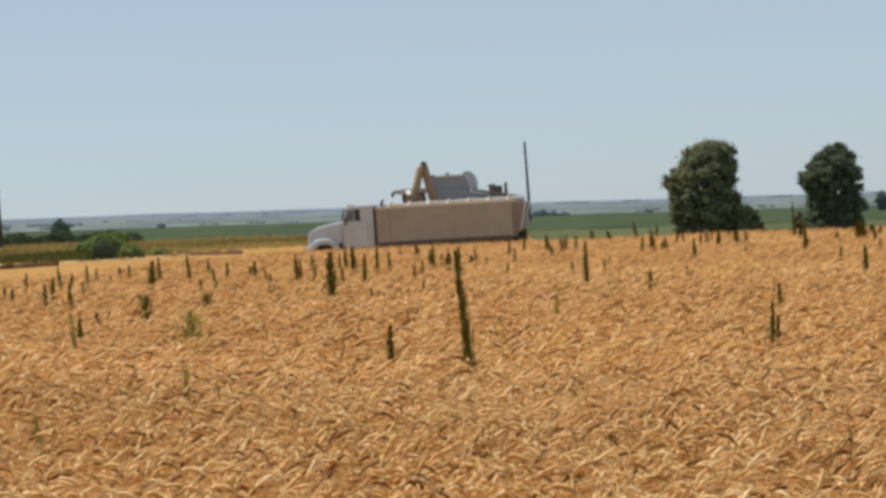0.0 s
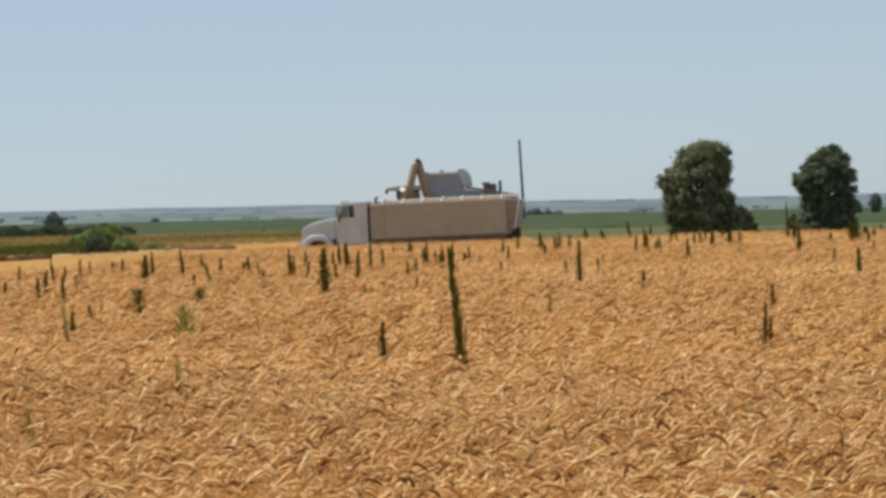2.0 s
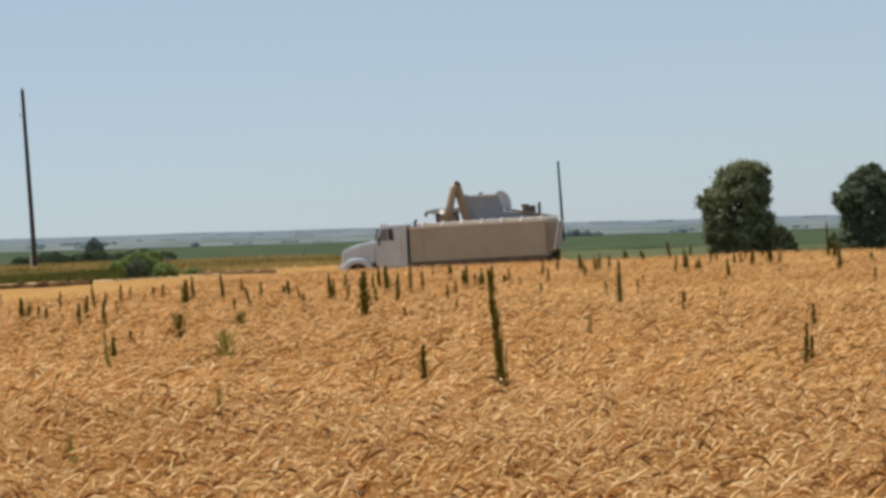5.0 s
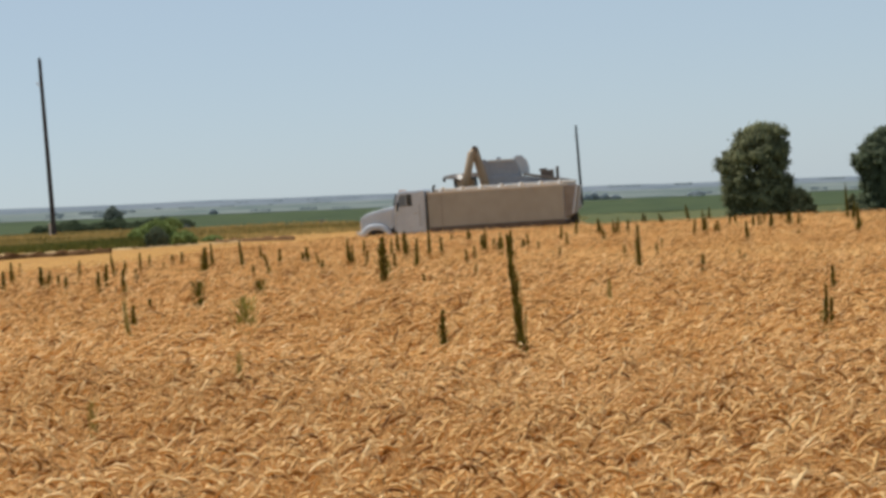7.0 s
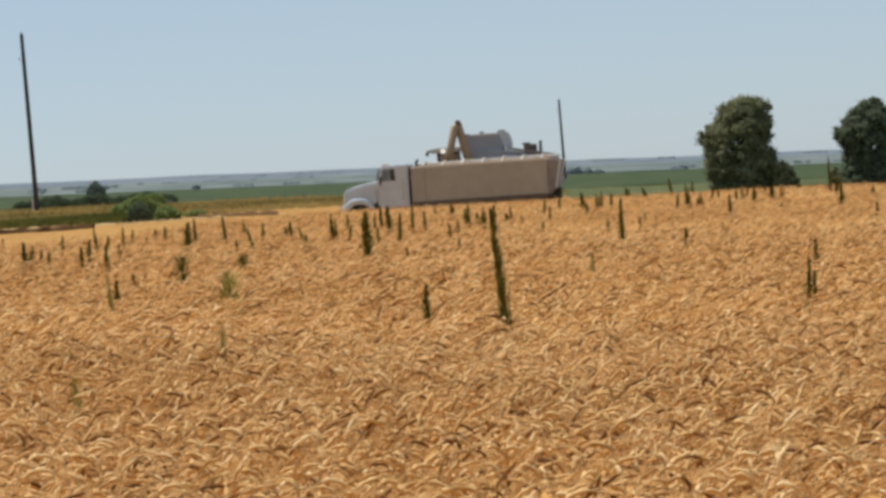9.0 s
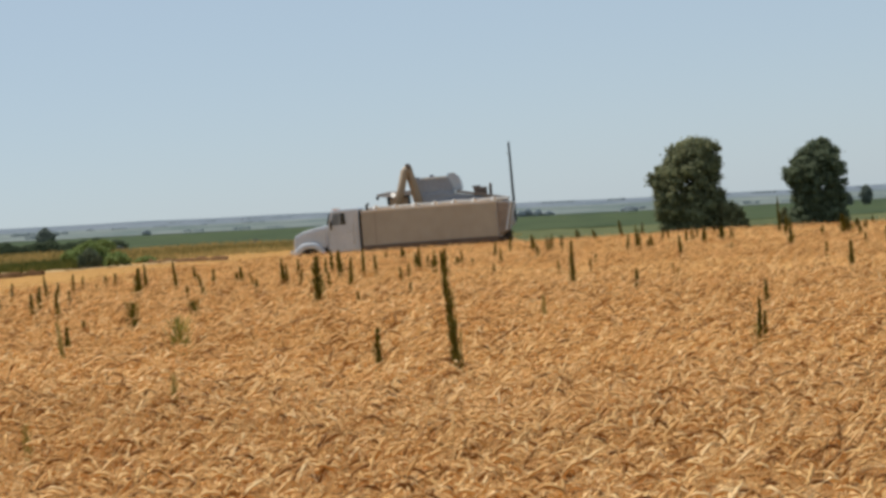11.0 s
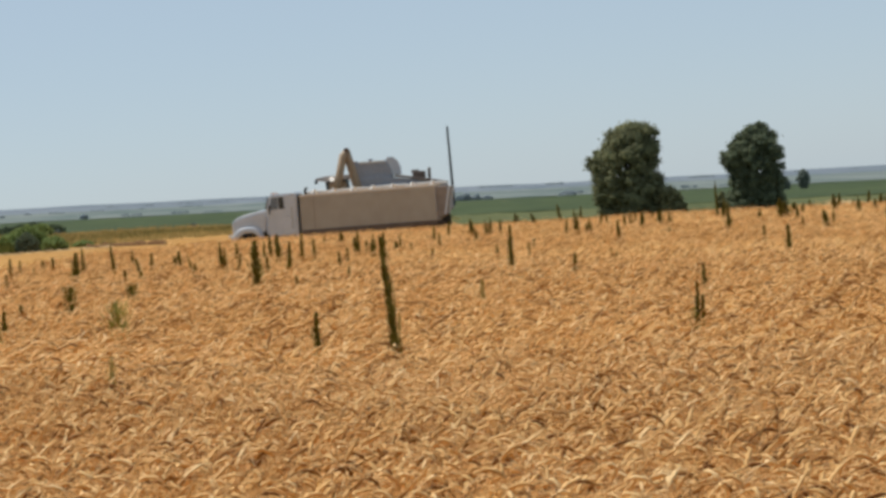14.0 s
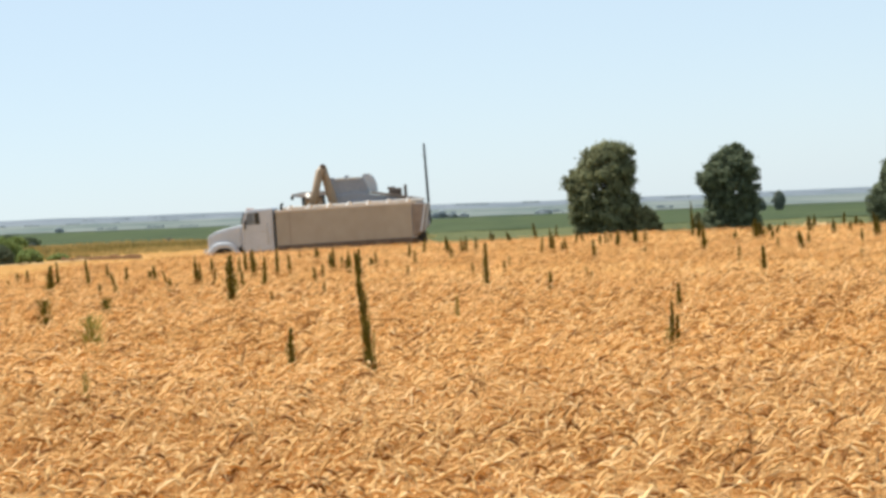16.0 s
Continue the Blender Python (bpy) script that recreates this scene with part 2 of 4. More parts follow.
def far_land(name, y0, y1, z0, z1, mat, seed, swell, label):
    """Rolling land that rises towards the horizon."""
    xs, us = np.linspace(-2800, 2800, 281), np.linspace(0, 1, 22)
    rows = []
    for u in us:
        y = y0 + (y1 - y0) * u
        h = np.array([noise.noise(Vector((x * 0.0016, y * 0.0009, seed))) + 0.4 * noise.noise(Vector((x * 0.007, y * 0.003, seed + 7))) for x in xs])
        rows.append(np.stack([xs, np.full_like(xs, y), -0.0437 * 3000 * np.tanh(xs / 3000) + z0 + (z1 - z0) * u ** 0.8 + swell * u * h], -1))
    v = np.stack(rows).reshape(-1, 3)
    i = np.arange(len(v)).reshape(len(us), -1)
    f = np.stack([i[:-1, :-1], i[:-1, 1:], i[1:, 1:], i[1:, :-1]], -1).reshape(-1, 4)
    return tagged(link_arrays(name, v, f, mat, True), label, "hills", kind="structure")


far_land("backdrop_plain", 650, 2300, -0.1, 2.6, PLAIN, 3.0, 1.6, "hazy grey-green plain with field patches in the distance")
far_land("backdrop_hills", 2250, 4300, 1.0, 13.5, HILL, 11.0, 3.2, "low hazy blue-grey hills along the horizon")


def far_woods():
    """Thin lines of woods and hedges on the plain."""
    rng = np.random.default_rng(5)
    v, f = [], []
    for y, x0, x1, h in ((720, -145, -112, 1.3), (720, -70, -20, 0.9), (720, 60, 130, 1.2), (1300, -230, -190, 1.6), (2300, -420, -330, 2.2), (3600, -200, 300, 1.6), (1000, -180, -150, 1.6), (1900, -260, -120, 1.6), (2900, -300, 100, 2.2), (3300, 350, 700, 2.4)):
        x = x0
        while x < x1:
            w, hh = rng.uniform(1.0, 4.0) * y / 1500, h * rng.uniform(0.25, 0.8)
            u = min(1, max(0, (y - 650) / 1650))
            z = -0.0437 * 3000 * math.tanh(x / 3000) + (-0.1 + 2.7 * u ** 0.8 if y < 2250 else 1.0 + 12.5 * ((y - 2250) / 2050) ** 0.8)
            o = len(v)
            ring = 7
            for k in range(ring):
                a = 2 * math.pi * k / ring
                v += [(x + w * math.cos(a), y + w * 0.5 * math.sin(a), z - 2.0), (x + w * 0.75 * math.cos(a), y + w * 0.4 * math.sin(a), z + hh * rng.uniform(0.45, 0.8))]
            v.append((x, y, z + hh))
            for k in range(ring):
                k2 = (k + 1) % ring
                f += [(o + 2 * k, o + 2 * k2, o + 2 * k2 + 1), (o + 2 * k, o + 2 * k2 + 1, o + 2 * k + 1), (o + 2 * k + 1, o + 2 * k2 + 1, o + 2 * ring)]
            x += w * rng.choice((0.7, 0.9, 1.2, 9.0), p=(0.35, 0.3, 0.2, 0.15))
    tagged(link_arrays("far_woods", v, f, HILLTREES, True), "thin lines of far woods and hedges, paled by haze", "woods", kind="stuff")


far_woods()


# ---- wheat ----
def ear(rng, bend, sides, segs, stalk_segs, awns):
    """One bent wheat ear with the top of its stalk, leaning towards +x: triangles."""
    length = rng.uniform(0.058, 0.085)
    stalk = rng.uniform(0.10, 0.15)
    pts, rad = [], []
    ang = rng.uniform(0.2, 0.9)
    p = np.zeros(3)
    for k in range(stalk_segs + 1):
        pts.append(p.copy())
        rad.append(0.0016 if segs > 3 else 0.0028)
        if k < stalk_segs:
            ang += bend * 0.4 / stalk_segs
            p = p + stalk / stalk_segs * np.array([math.sin(ang), 0, math.cos(ang)])
    for k in range(1, segs + 1):
        ang += bend * 0.6 / segs
        p = p + length / segs * np.array([math.sin(ang), 0, math.cos(ang)])
        pts.append(p.copy())
        u = k / segs
        rad.append((0.0080 if k % 2 else 0.0052) * (1 - 0.5 * u ** 3) if k < segs else 0.0015)
    pts, v, f = np.array(pts), [], []
    for k, (c, r) in enumerate(zip(pts, rad)):
        d = pts[min(k + 1, len(pts) - 1)] - pts[max(k - 1, 0)]
        d /= np.linalg.norm(d)
        across = np.array([d[2], 0, -d[0]])
        for s in range(sides):
            a = 2 * math.pi * s / sides + 0.3
            v.append(c + r * (math.cos(a) * across + math.sin(a) * np.array([0, 1.0, 0])))
        if k:
            o, q = (k - 1) * sides, k * sides
            for s in range(sides):
                s2 = (s + 1) % sides
                f += [(o + s, o + s2, q + s2), (o + s, q + s2, q + s)]
    tip_dir = np.array([math.sin(ang), 0, math.cos(ang)])
    for k in range(awns):
        c = pts[-1 - (k % 4)]
        d = tip_dir + rng.normal(0, 0.33, 3)
        w = rng.normal(0, 1, 3)
        w = np.cross(d, w)
        w = w / np.linalg.norm(w) * 0.0016
        o = len(v)
        v += [c - w, c + w, c + d * rng.uniform(0.05, 0.085)]
        f.append((o, o + 1, o + 2))
    return np.array(v), np.array(f)


WHEAT_TOP = 0.85


def field_edge(x):
    """How far the standing wheat reaches."""
    return np.interp(x, (-60, -8.2, -7.5, -7.0, -6.7, -6.3, -5.8, -5.2, 0, 60), (31, 33, 38, 44, 51, 60, 80, 106, 109, 112))


def wheat_height(x, y):
    # shorter wheat at the far end behind the cab, taller towards the trees
    short = 0.125 * np.clip((y - 70) / 30, 0, 1) * np.clip((2 - x) / 6, 0, 1)
    tall = 0.13 * np.clip((y - 70) / 30, 0, 1) * np.clip((x - 4) / 8, 0, 1)
    # ruffled by the wind close to
    ruffle = 0.018 * np.sin(4.1 * x + 1.3 * np.sin(2.3 * y)) * np.sin(3.7 * y + 0.6 * x) * np.clip((40 - y) / 15, 0, 1)
    return WHEAT_TOP - short + tall + ruffle + 0.02 * np.sin(x * 1.7 + 0.8 * np.sin(y * 0.9)) * np.sin(y * 1.1 + x * 0.4) + 0.03 * np.sin(x * 0.45 + y * 0.31)


def ears(name, y0, y1, per_m2, shapes, sides, segs, stalk_segs, awns, seed, scale=1.0, halfwidth=0.24, label=""):
    """A stretch of the wheat from y0 to y1."""
    rng = np.random.default_rng(seed)
    n = int(per_m2 * halfwidth * (y1 ** 2 - y0 ** 2))
    y = np.sqrt(rng.uniform(y0 ** 2, y1 ** 2, n))
    x = y * rng.uniform(-halfwidth, halfwidth, n)
    keep = y < field_edge(x)
    x, y = x[keep], y[keep]
    n = len(x)
    kind = rng.integers(0, shapes, n)
    # the wind bends most ears towards +x
    az = rng.normal(0.1, 0.85, n)
    size = scale * rng.uniform(0.85, 1.2, n)
    lean = rng.normal(0.06, 0.24, n)
    # most ears reach the top of the stand, the rest fill it from below
    z = ground_z(x, y) + wheat_height(x, y) + rng.normal(-0.015, 0.022, n) - np.where(rng.random(n) < 0.4, rng.uniform(0.015, 0.065, n), 0)
    vs, fs, base = [], [], 0
    for k in range(shapes):
        v, f = ear(rng, rng.uniform(0.1, 0.9) if k % 3 else rng.uniform(1.3, 2.5), sides, segs, stalk_segs, awns)
        m = np.where(kind == k)[0]
        w = v[None] * size[m, None, None]
        cl, sl = np.cos(lean[m])[:, None], np.sin(lean[m])[:, None]
        lx, lz = w[:, :, 0] * cl + w[:, :, 2] * sl, -w[:, :, 0] * sl + w[:, :, 2] * cl
        ca, sa = np.cos(az[m])[:, None], np.sin(az[m])[:, None]
        out = np.stack([lx * ca - w[:, :, 1] * sa + x[m, None], lx * sa + w[:, :, 1] * ca + y[m, None], lz + (z[m] - v[:, 2].max() * size[m])[:, None]], -1)
        vs.append(out.reshape(-1, 3))
        fs.append((f[None] + (np.arange(len(m)) * len(v))[:, None, None] + base).reshape(-1, 3))
        base += len(m) * len(v)
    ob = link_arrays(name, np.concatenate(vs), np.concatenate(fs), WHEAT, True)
    return tagged(ob, label or "ripe golden wheat ears bent over by the wind", "wheat", kind="stuff")


ears("wheat", 5.6, 13.0, 690, 24, 3, 5, 1, 3, 11, 0.98)
ears("wheat", 13.0, 30.0, 195, 16, 3, 3, 1, 2, 12, 1.14)
ears("wheat", 30.0, 60.0, 64, 8, 3, 1, 1, 0, 13, 1.4)
ears("wheat", 60.0, 112.0, 18, 6, 3, 1, 1, 0, 14, 1.75)


def canopy():
    """The dense straw under the ears."""
    xs = np.linspace(-1, 1, 240)
    ys = steps(4.6, (15, 0.15), (40, 0.5), (112, 1.5))
    v = []
    rng = np.random.default_rng(3)
    for y in ys:
        half = max(12, 0.6 * y)
        x = xs * half
        lim = field_edge(x)
        yy = np.minimum(y, lim)
        z = ground_z(x, yy) + wheat_height(x, yy) - (0.13 if y < 30 else 0.11) + rng.normal(0, 0.015, len(x))
        z = np.where(y >= lim, ground_z(x, yy) + np.maximum(0.02, 0.7 - (y - lim) * 0.6), z)
        v.append(np.stack([x, yy, z], -1))
    low = v[0].copy()
    low[:, 2] = ground_z(low[:, 0], low[:, 1])
    v = np.concatenate([low[None], np.array(v)])
    sides = []
    for column in (v[:, :1], v[:, -1:]):
        foot = column.copy()
        foot[..., 2] = ground_z(foot[..., 0], foot[..., 1])
        sides.append(foot)
    v = np.concatenate([sides[0], v, sides[1]], 1)
    i = np.arange(v.shape[0] * v.shape[1]).reshape(v.shape[:2])
    f = np.stack([i[:-1, :-1], i[:-1, 1:], i[1:, 1:], i[1:, :-1]], -1).reshape(-1, 4)
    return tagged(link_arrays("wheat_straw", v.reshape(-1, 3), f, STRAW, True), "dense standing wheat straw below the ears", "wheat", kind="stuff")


canopy()


# ---- mesh helpers ----
def part(name, bm, mat, parent=None, label="", smooth=False):
    me = bpy.data.meshes.new(name)
    bmesh.ops.recalc_face_normals(bm, faces=bm.faces)
    bm.to_mesh(me)
    bm.free()
    if smooth:
        for p in me.polygons:
            p.use_smooth = True
    me.materials.append(mat)
    ob = new(name, me)
    if parent is not None:
        ob.parent = parent
    if label:
        ob["label"] = label
    return ob


def block(x0, x1, y0, y1, z0, z1, bevel=0.02, bm=None):
    own = bm or bmesh.new()
    r = bmesh.ops.create_cube(own, size=1, matrix=Matrix.LocRotScale(((x0 + x1) / 2, (y0 + y1) / 2, (z0 + z1) / 2), None, (x1 - x0, y1 - y0, z1 - z0)))
    if bevel:
        edges = list({e for v in r["verts"] for e in v.link_edges})
        bmesh.ops.bevel(own, geom=edges, offset=bevel, segments=2, affect="EDGES", profile=0.6)
    return own


def prism(profile, y0, y1, bevel=0.03):
    """A side profile of (x, z) corners, drawn out from y0 to y1."""
    bm = bmesh.new()
    f = bm.faces.new([bm.verts.new((x, y0, z)) for x, z in profile])
    r = bmesh.ops.extrude_face_region(bm, geom=[f])
    bmesh.ops.translate(bm, verts=[v for v in r["geom"] if isinstance(v, bmesh.types.BMVert)], vec=(0, y1 - y0, 0))
    if bevel:
        bmesh.ops.bevel(bm, geom=list(bm.edges), offset=bevel, segments=2, affect="EDGES", profile=0.6)
    return bm


def tube(points, radii, sides=10, bm=None):
    own = bm or bmesh.new()
    rings = []
    for k, p in enumerate(points):
        d = (Vector(points[min(k + 1, len(points) - 1)]) - Vector(points[max(k - 1, 0)])).normalized()
        a = d.orthogonal().normalized()
        b = d.cross(a)
        rings.append([own.verts.new(Vector(p) + radii[k] * (math.cos(2 * math.pi * s / sides) * a + math.sin(2 * math.pi * s / sides) * b)) for s in range(sides)])
    for r0, r1 in zip(rings, rings[1:]):
        # keep neighbouring rings in step
        k0 = min(range(sides), key=lambda k: (r1[k].co - r0[0].co).length)
        for s in range(sides):
            own.faces.new((r0[s], r0[(s + 1) % sides], r1[(k0 + s + 1) % sides], r1[(k0 + s) % sides]))
    own.faces.new(rings[0][::-1])
    own.faces.new(rings[-1])
    return own


def revolve(profile, centre, sides=28):
    """A profile of (radius, y) turned about an axle along y."""
    bm = bmesh.new()
    rings = [[bm.verts.new((centre[0] + r * math.cos(2 * math.pi * s / sides), centre[1] + y, centre[2] + r * math.sin(2 * math.pi * s / sides))) for s in range(sides)] for r, y in profile]
    for r0, r1 in zip(rings, rings[1:]):
        for s in range(sides):
            bm.faces.new((r0[s], r0[(s + 1) % sides], r1[(s + 1) % sides], r1[s]))
    bm.faces.new(rings[0])
    bm.faces.new(rings[-1][::-1])
    return bm


def wheel(parent, x, y, r, width):
    w = part("wheel", revolve([(r * 0.25, 0.02), (r * 0.25, width - 0.02)], (x, y, r)), DARK, parent)
    part("tyre", revolve([(r * 0.56, 0.0), (r * 0.9, 0.0), (r * 0.985, 0.04), (r, width * 0.3), (r, width * 0.7), (r * 0.985, width - 0.04), (r * 0.9, width), (r * 0.56, width)], (x, y, r)), RUBBER, w)
    part("rim", revolve([(r * 0.16, -0.02), (r * 0.30, 0.02), (r * 0.42, 0.06), (r * 0.54, 0.012), (r * 0.58, 0.01), (r * 0.57, width - 0.01)], (x, y, r)), WHITE, w, "painted steel wheel disc")
    return w


# ---- grain truck ----
def fender(cx, cz, y0, out):
    """A front fender: a rounded band over the wheel, running down to the bumper and to the step."""
    bm = bmesh.new()
    rings = []
    for a in np.linspace(-0.15, math.pi + 0.1, 19):
        c, si = math.cos(a), math.sin(a)
        inner = (cx + 0.60 * c, cz + 0.60 * si)
        outer = (max(-0.04, cx + (0.86 if c < 0 else 0.80) * c * (1.06 if c < 0 else 1)), min(1.42, cz + 0.86 * si + 0.06 * (1 - abs(c))))
        section = [(inner, 0.02), (0.35, 0.0), (0.75, 0.03), (0.95, 0.09), (1.0, 0.18), (1.0, 0.46), (inner, 0.46)]
        ring = []
        for u, d in section:
            x, z = inner if isinstance(u, tuple) else (inner[0] + (outer[0] - inner[0]) * u, inner[1] + (outer[1] - inner[1]) * u)
            ring.append(bm.verts.new((x, y0 + out * d, z)))
        rings.append(ring)
    for r0, r1 in zip(rings, rings[1:]):
        for k in range(7):
            bm.faces.new((r0[k], r0[(k + 1) % 7], r1[(k + 1) % 7], r1[k]))
    bm.faces.new(rings[0])
    bm.faces.new(rings[-1][::-1])
    return bm


def grain_truck():
    truck = new("grain_truck")
    tagged(truck, "white farm truck with beige grain box parked behind wheat", "truck")
    W = 2.3
    part("hood", prism([(0.12, 1.0), (0.10, 1.62), (0.16, 1.76), (0.45, 1.93), (1.1, 2.08), (1.78, 2.18), (1.78, 1.0)], 0.28, W - 0.28, 0.19), WHITE, truck, "sloping white hood")
    # added dark block closes the open arch and gives it its deep shade
    part("dark_arch_fill", block(0.2, 1.7, 0.30, W - 0.30, 0.5, 1.28, 0.03), DARK, truck)
    part("grille", block(0.06, 0.13, 0.5, W - 0.5, 0.95, 1.6, 0.02), CHROME, truck)
    part("bumper", block(-0.06, 0.22, 0.0, W, 0.5, 0.82, 0.05), WHITE, truck)
    for y0, out in ((0.0, 1), (W, -1)):
        part("fender", fender(0.87, 0.56, y0, out), WHITE, truck, "rounded white front fender")
    for y0 in (0.05, W - 0.32):
        lamp = part("headlight", block(-0.04, 0.06, y0, y0 + 0.27, 0.92, 1.12, 0.03), CHROME, truck)
        part("lens", block(-0.06, -0.035, y0 + 0.03, y0 + 0.24, 0.95, 1.09, 0.01), LAMPGLASS, lamp)
    cab = part("cab", prism([(1.76, 0.75), (1.76, 2.13), (1.92, 2.76), (2.03, 2.86), (3.2, 2.89), (3.28, 2.80), (3.28, 0.75)], 0.14, W - 0.14, 0.11), WHITE, truck, "white day cab")
    part("windshield", prism([(1.80, 2.18), (1.93, 2.72), (1.875, 2.73), (1.735, 2.19)], 0.17, W - 0.17, 0.0), GLASS, cab)
    for y0, y1 in ((0.115, 0.139), (W - 0.139, W - 0.115)):
        door = part("door", prism([(1.92, 0.9), (1.92, 2.13), (2.05, 2.76), (2.92, 2.77), (2.92, 0.9)], y0, y1, 0.008), WHITE, cab)
        part("side_window", prism([(1.95, 2.15), (2.07, 2.68), (2.36, 2.70), (2.36, 2.15)], y0 - 0.006, y0 + 0.004, 0), PALEGLASS, door)
        part("side_window", prism([(2.39, 2.15), (2.39, 2.70), (2.62, 2.70), (2.66, 2.15)], y0 - 0.006, y0 + 0.004, 0), GLASS, door)
        part("door_handle", block(2.72, 2.86, y0 - 0.03, y0 - 0.002, 1.78, 1.82, 0.008), CHROME, door)
        part("grab_rail", tube([(3.0, y0 - 0.06, 1.2), (3.0, y0 - 0.06, 2.2)], [0.016] * 2, 6), CHROME, cab)
    for k in range(5):
        part("marker_light", block(2.02, 2.14, 0.42 + k * 0.33, 0.52 + k * 0.33, 2.855, 2.92, 0.02), AMBER, cab)
    for y0 in (-0.12, W + 0.02):
        m = part("mirror", block(1.93, 2.0, y0, y0 + 0.12, 1.95, 2.36, 0.02), DARK, truck)
        part("mirror_arm", tube([(1.97, y0 + 0.06, 2.4), (2.05, (0.16 if y0 < 0 else W - 0.16), 2.42)], [0.014] * 2, 6), CHROME, m)
    stack = part("exhaust_stack", tube([(3.42, 1.95, 1.0), (3.42, 1.95, 2.8), (3.42, 1.95, 2.96), (3.52, 1.95, 3.05)], [0.07, 0.07, 0.06, 0.06], 10), DARK, truck)
    part("air_cleaner", tube([(3.36, 0.5, 2.3), (3.36, 0.5, 2.78)], [0.09, 0.09], 10), DARK, truck)
    part("fuel_tank", tube([(2.0, 0.3, 0.72), (2.06, 0.3, 0.72), (3.1, 0.3, 0.72), (3.14, 0.3, 0.72)], [0.2, 0.28, 0.28, 0.2], 14), BROWNED, truck)
    part("step", block(2.0, 2.7, 0.02, 0.2, 0.45, 0.5, 0.01), CHASSIS, truck)
    for y0 in (0.75, W - 0.87):
        part("frame_rail", block(0.3, 10.0, y0, y0 + 0.12, 0.72, 0.98, 0.01), CHASSIS, truck)
    # the grain box, open above
    X0, X1, Z0, Z1 = 3.42, 9.75, 1.05, 2.66
    box = part("grain_box", block(X0, X1, 0.0, W, Z0, Z0 + 0.08, 0.01), BEIGE, truck, "beige steel grain box")
    for y0, y1 in ((-0.02, 0.03), (W - 0.03, W + 0.02)):
        part("side_wall", block(X0, X1, y0, y1, Z0 + 0.02, Z1, 0.01), BEIGE, box)
        # paler than the walls, so the rail's colour includes its sunlit look
        part("top_rail", block(X0 - 0.03, X1 + 0.03, y0 - 0.03, y1 + 0.03, Z1 - 0.02, Z1 + 0.08, 0.025), RIM, box)
        part("bottom_rail", block(X0, X1, y0 - 0.03, y1 + 0.03, Z0 - 0.2, Z0 + 0.04, 0.015), CHASSIS, box)
        part("side_seam", block(X0 + 0.62, X0 + 0.66, y0 + (-0.004 if y0 < 0 else 0.03), y0 + (0.02 if y0 < 0 else 0.054), Z0 + 0.05, Z1 - 0.03, 0.003), BROWNED, box)
    # dark colour here draws the shaded gap between cab and box
    part("front_wall", block(X0 - 0.02, X0 + 0.03, 0.03, W - 0.03, Z0, Z1 + 0.05, 0.01), CHASSIS, box, "front wall, coloured dark like the shaded gap behind the cab")
    gate = part("tailgate", block(X1 - 0.03, X1 + 0.03, 0.05, W - 0.05, Z0, Z1 - 0.02, 0.01), DUSTY, box, "dusty tailgate")
    part("gate_chute", block(X1 + 0.03, X1 + 0.12, 0.8, W - 0.8, Z0 + 0.1, Z0 + 0.5, 0.02), CHASSIS, gate)
    # browner than the box: shade on this end is partly in its colour
    part("rear_hopper", prism([(X1 + 0.03, Z0 + 0.05), (X1 + 0.03, Z1 - 0.02), (X1 + 0.62, Z1 - 0.06), (X1 + 0.36, Z0 + 0.25)], 0.12, W - 0.12, 0.02), BROWNED, box, "shaded sloping rear end")
    for y in (0.06, W - 0.06):
        part("gate_brace", tube([(X1 + 0.68, y, Z1 - 0.02), (X1 + 0.40, y, Z0 + 0.28)], [0.05, 0.05], 8), WHITE, box, "pale slanting brace")
    for k in range(7):
        x = X0 + 0.55 + k * 0.93
        arc = [(x, W * u, Z1 + 0.03 + 0.22 * math.sin(math.pi * u)) for u in np.linspace(0, 1, 9)]
        part("tarp_bow", tube(arc, [0.036] * 9, 6), RIM, box, "pale tarp bow")
    part("tarp_roll", tube([(X0 + k * 0.61, W - 0.08, Z1 + 0.14 + 0.015 * math.sin(k * 2.1)) for k in range(12)], [0.07] * 12, 8), RIM, box, "rolled pale tarpaulin")
    bm = bmesh.new()
    nx, ny = 40, 12
    grid = [[bm.verts.new((X0 + 0.05 + (X1 - X0 - 0.1) * i / nx, 0.05 + (W - 0.1) * j / ny, Z1 - 0.25 + 0.22 * math.exp(-((i / nx - 0.42) * 5) ** 2) * math.sin(math.pi * j / ny))) for i in range(nx + 1)] for j in range(ny + 1)]
    for j in range(ny):
        for i in range(nx):
            bm.faces.new((grid[j][i], grid[j][i + 1], grid[j + 1][i + 1], grid[j + 1][i]))
    part("grain_load", bm, GRAIN, truck, "heap of harvested grain", True)
    for y in (0.02, W - 0.3):
        wheel(truck, 0.82, y, 0.52, 0.28)
    for x in (7.6, 8.9):
        for y in (0.0, 0.3, W - 0.58, W - 0.28):
            wheel(truck, x, y, 0.52, 0.27)
    for x in (7.0, 9.5):
        part("mud_flap", block(x, x + 0.02, 0.02, 0.56, 0.3, 0.95, 0), RUBBER, truck)
    truck.matrix_basis = pose(-6.55, 116.3, gz(-6.2, 117.3), 0, 0.9, -7)
    return truck


grain_truck()


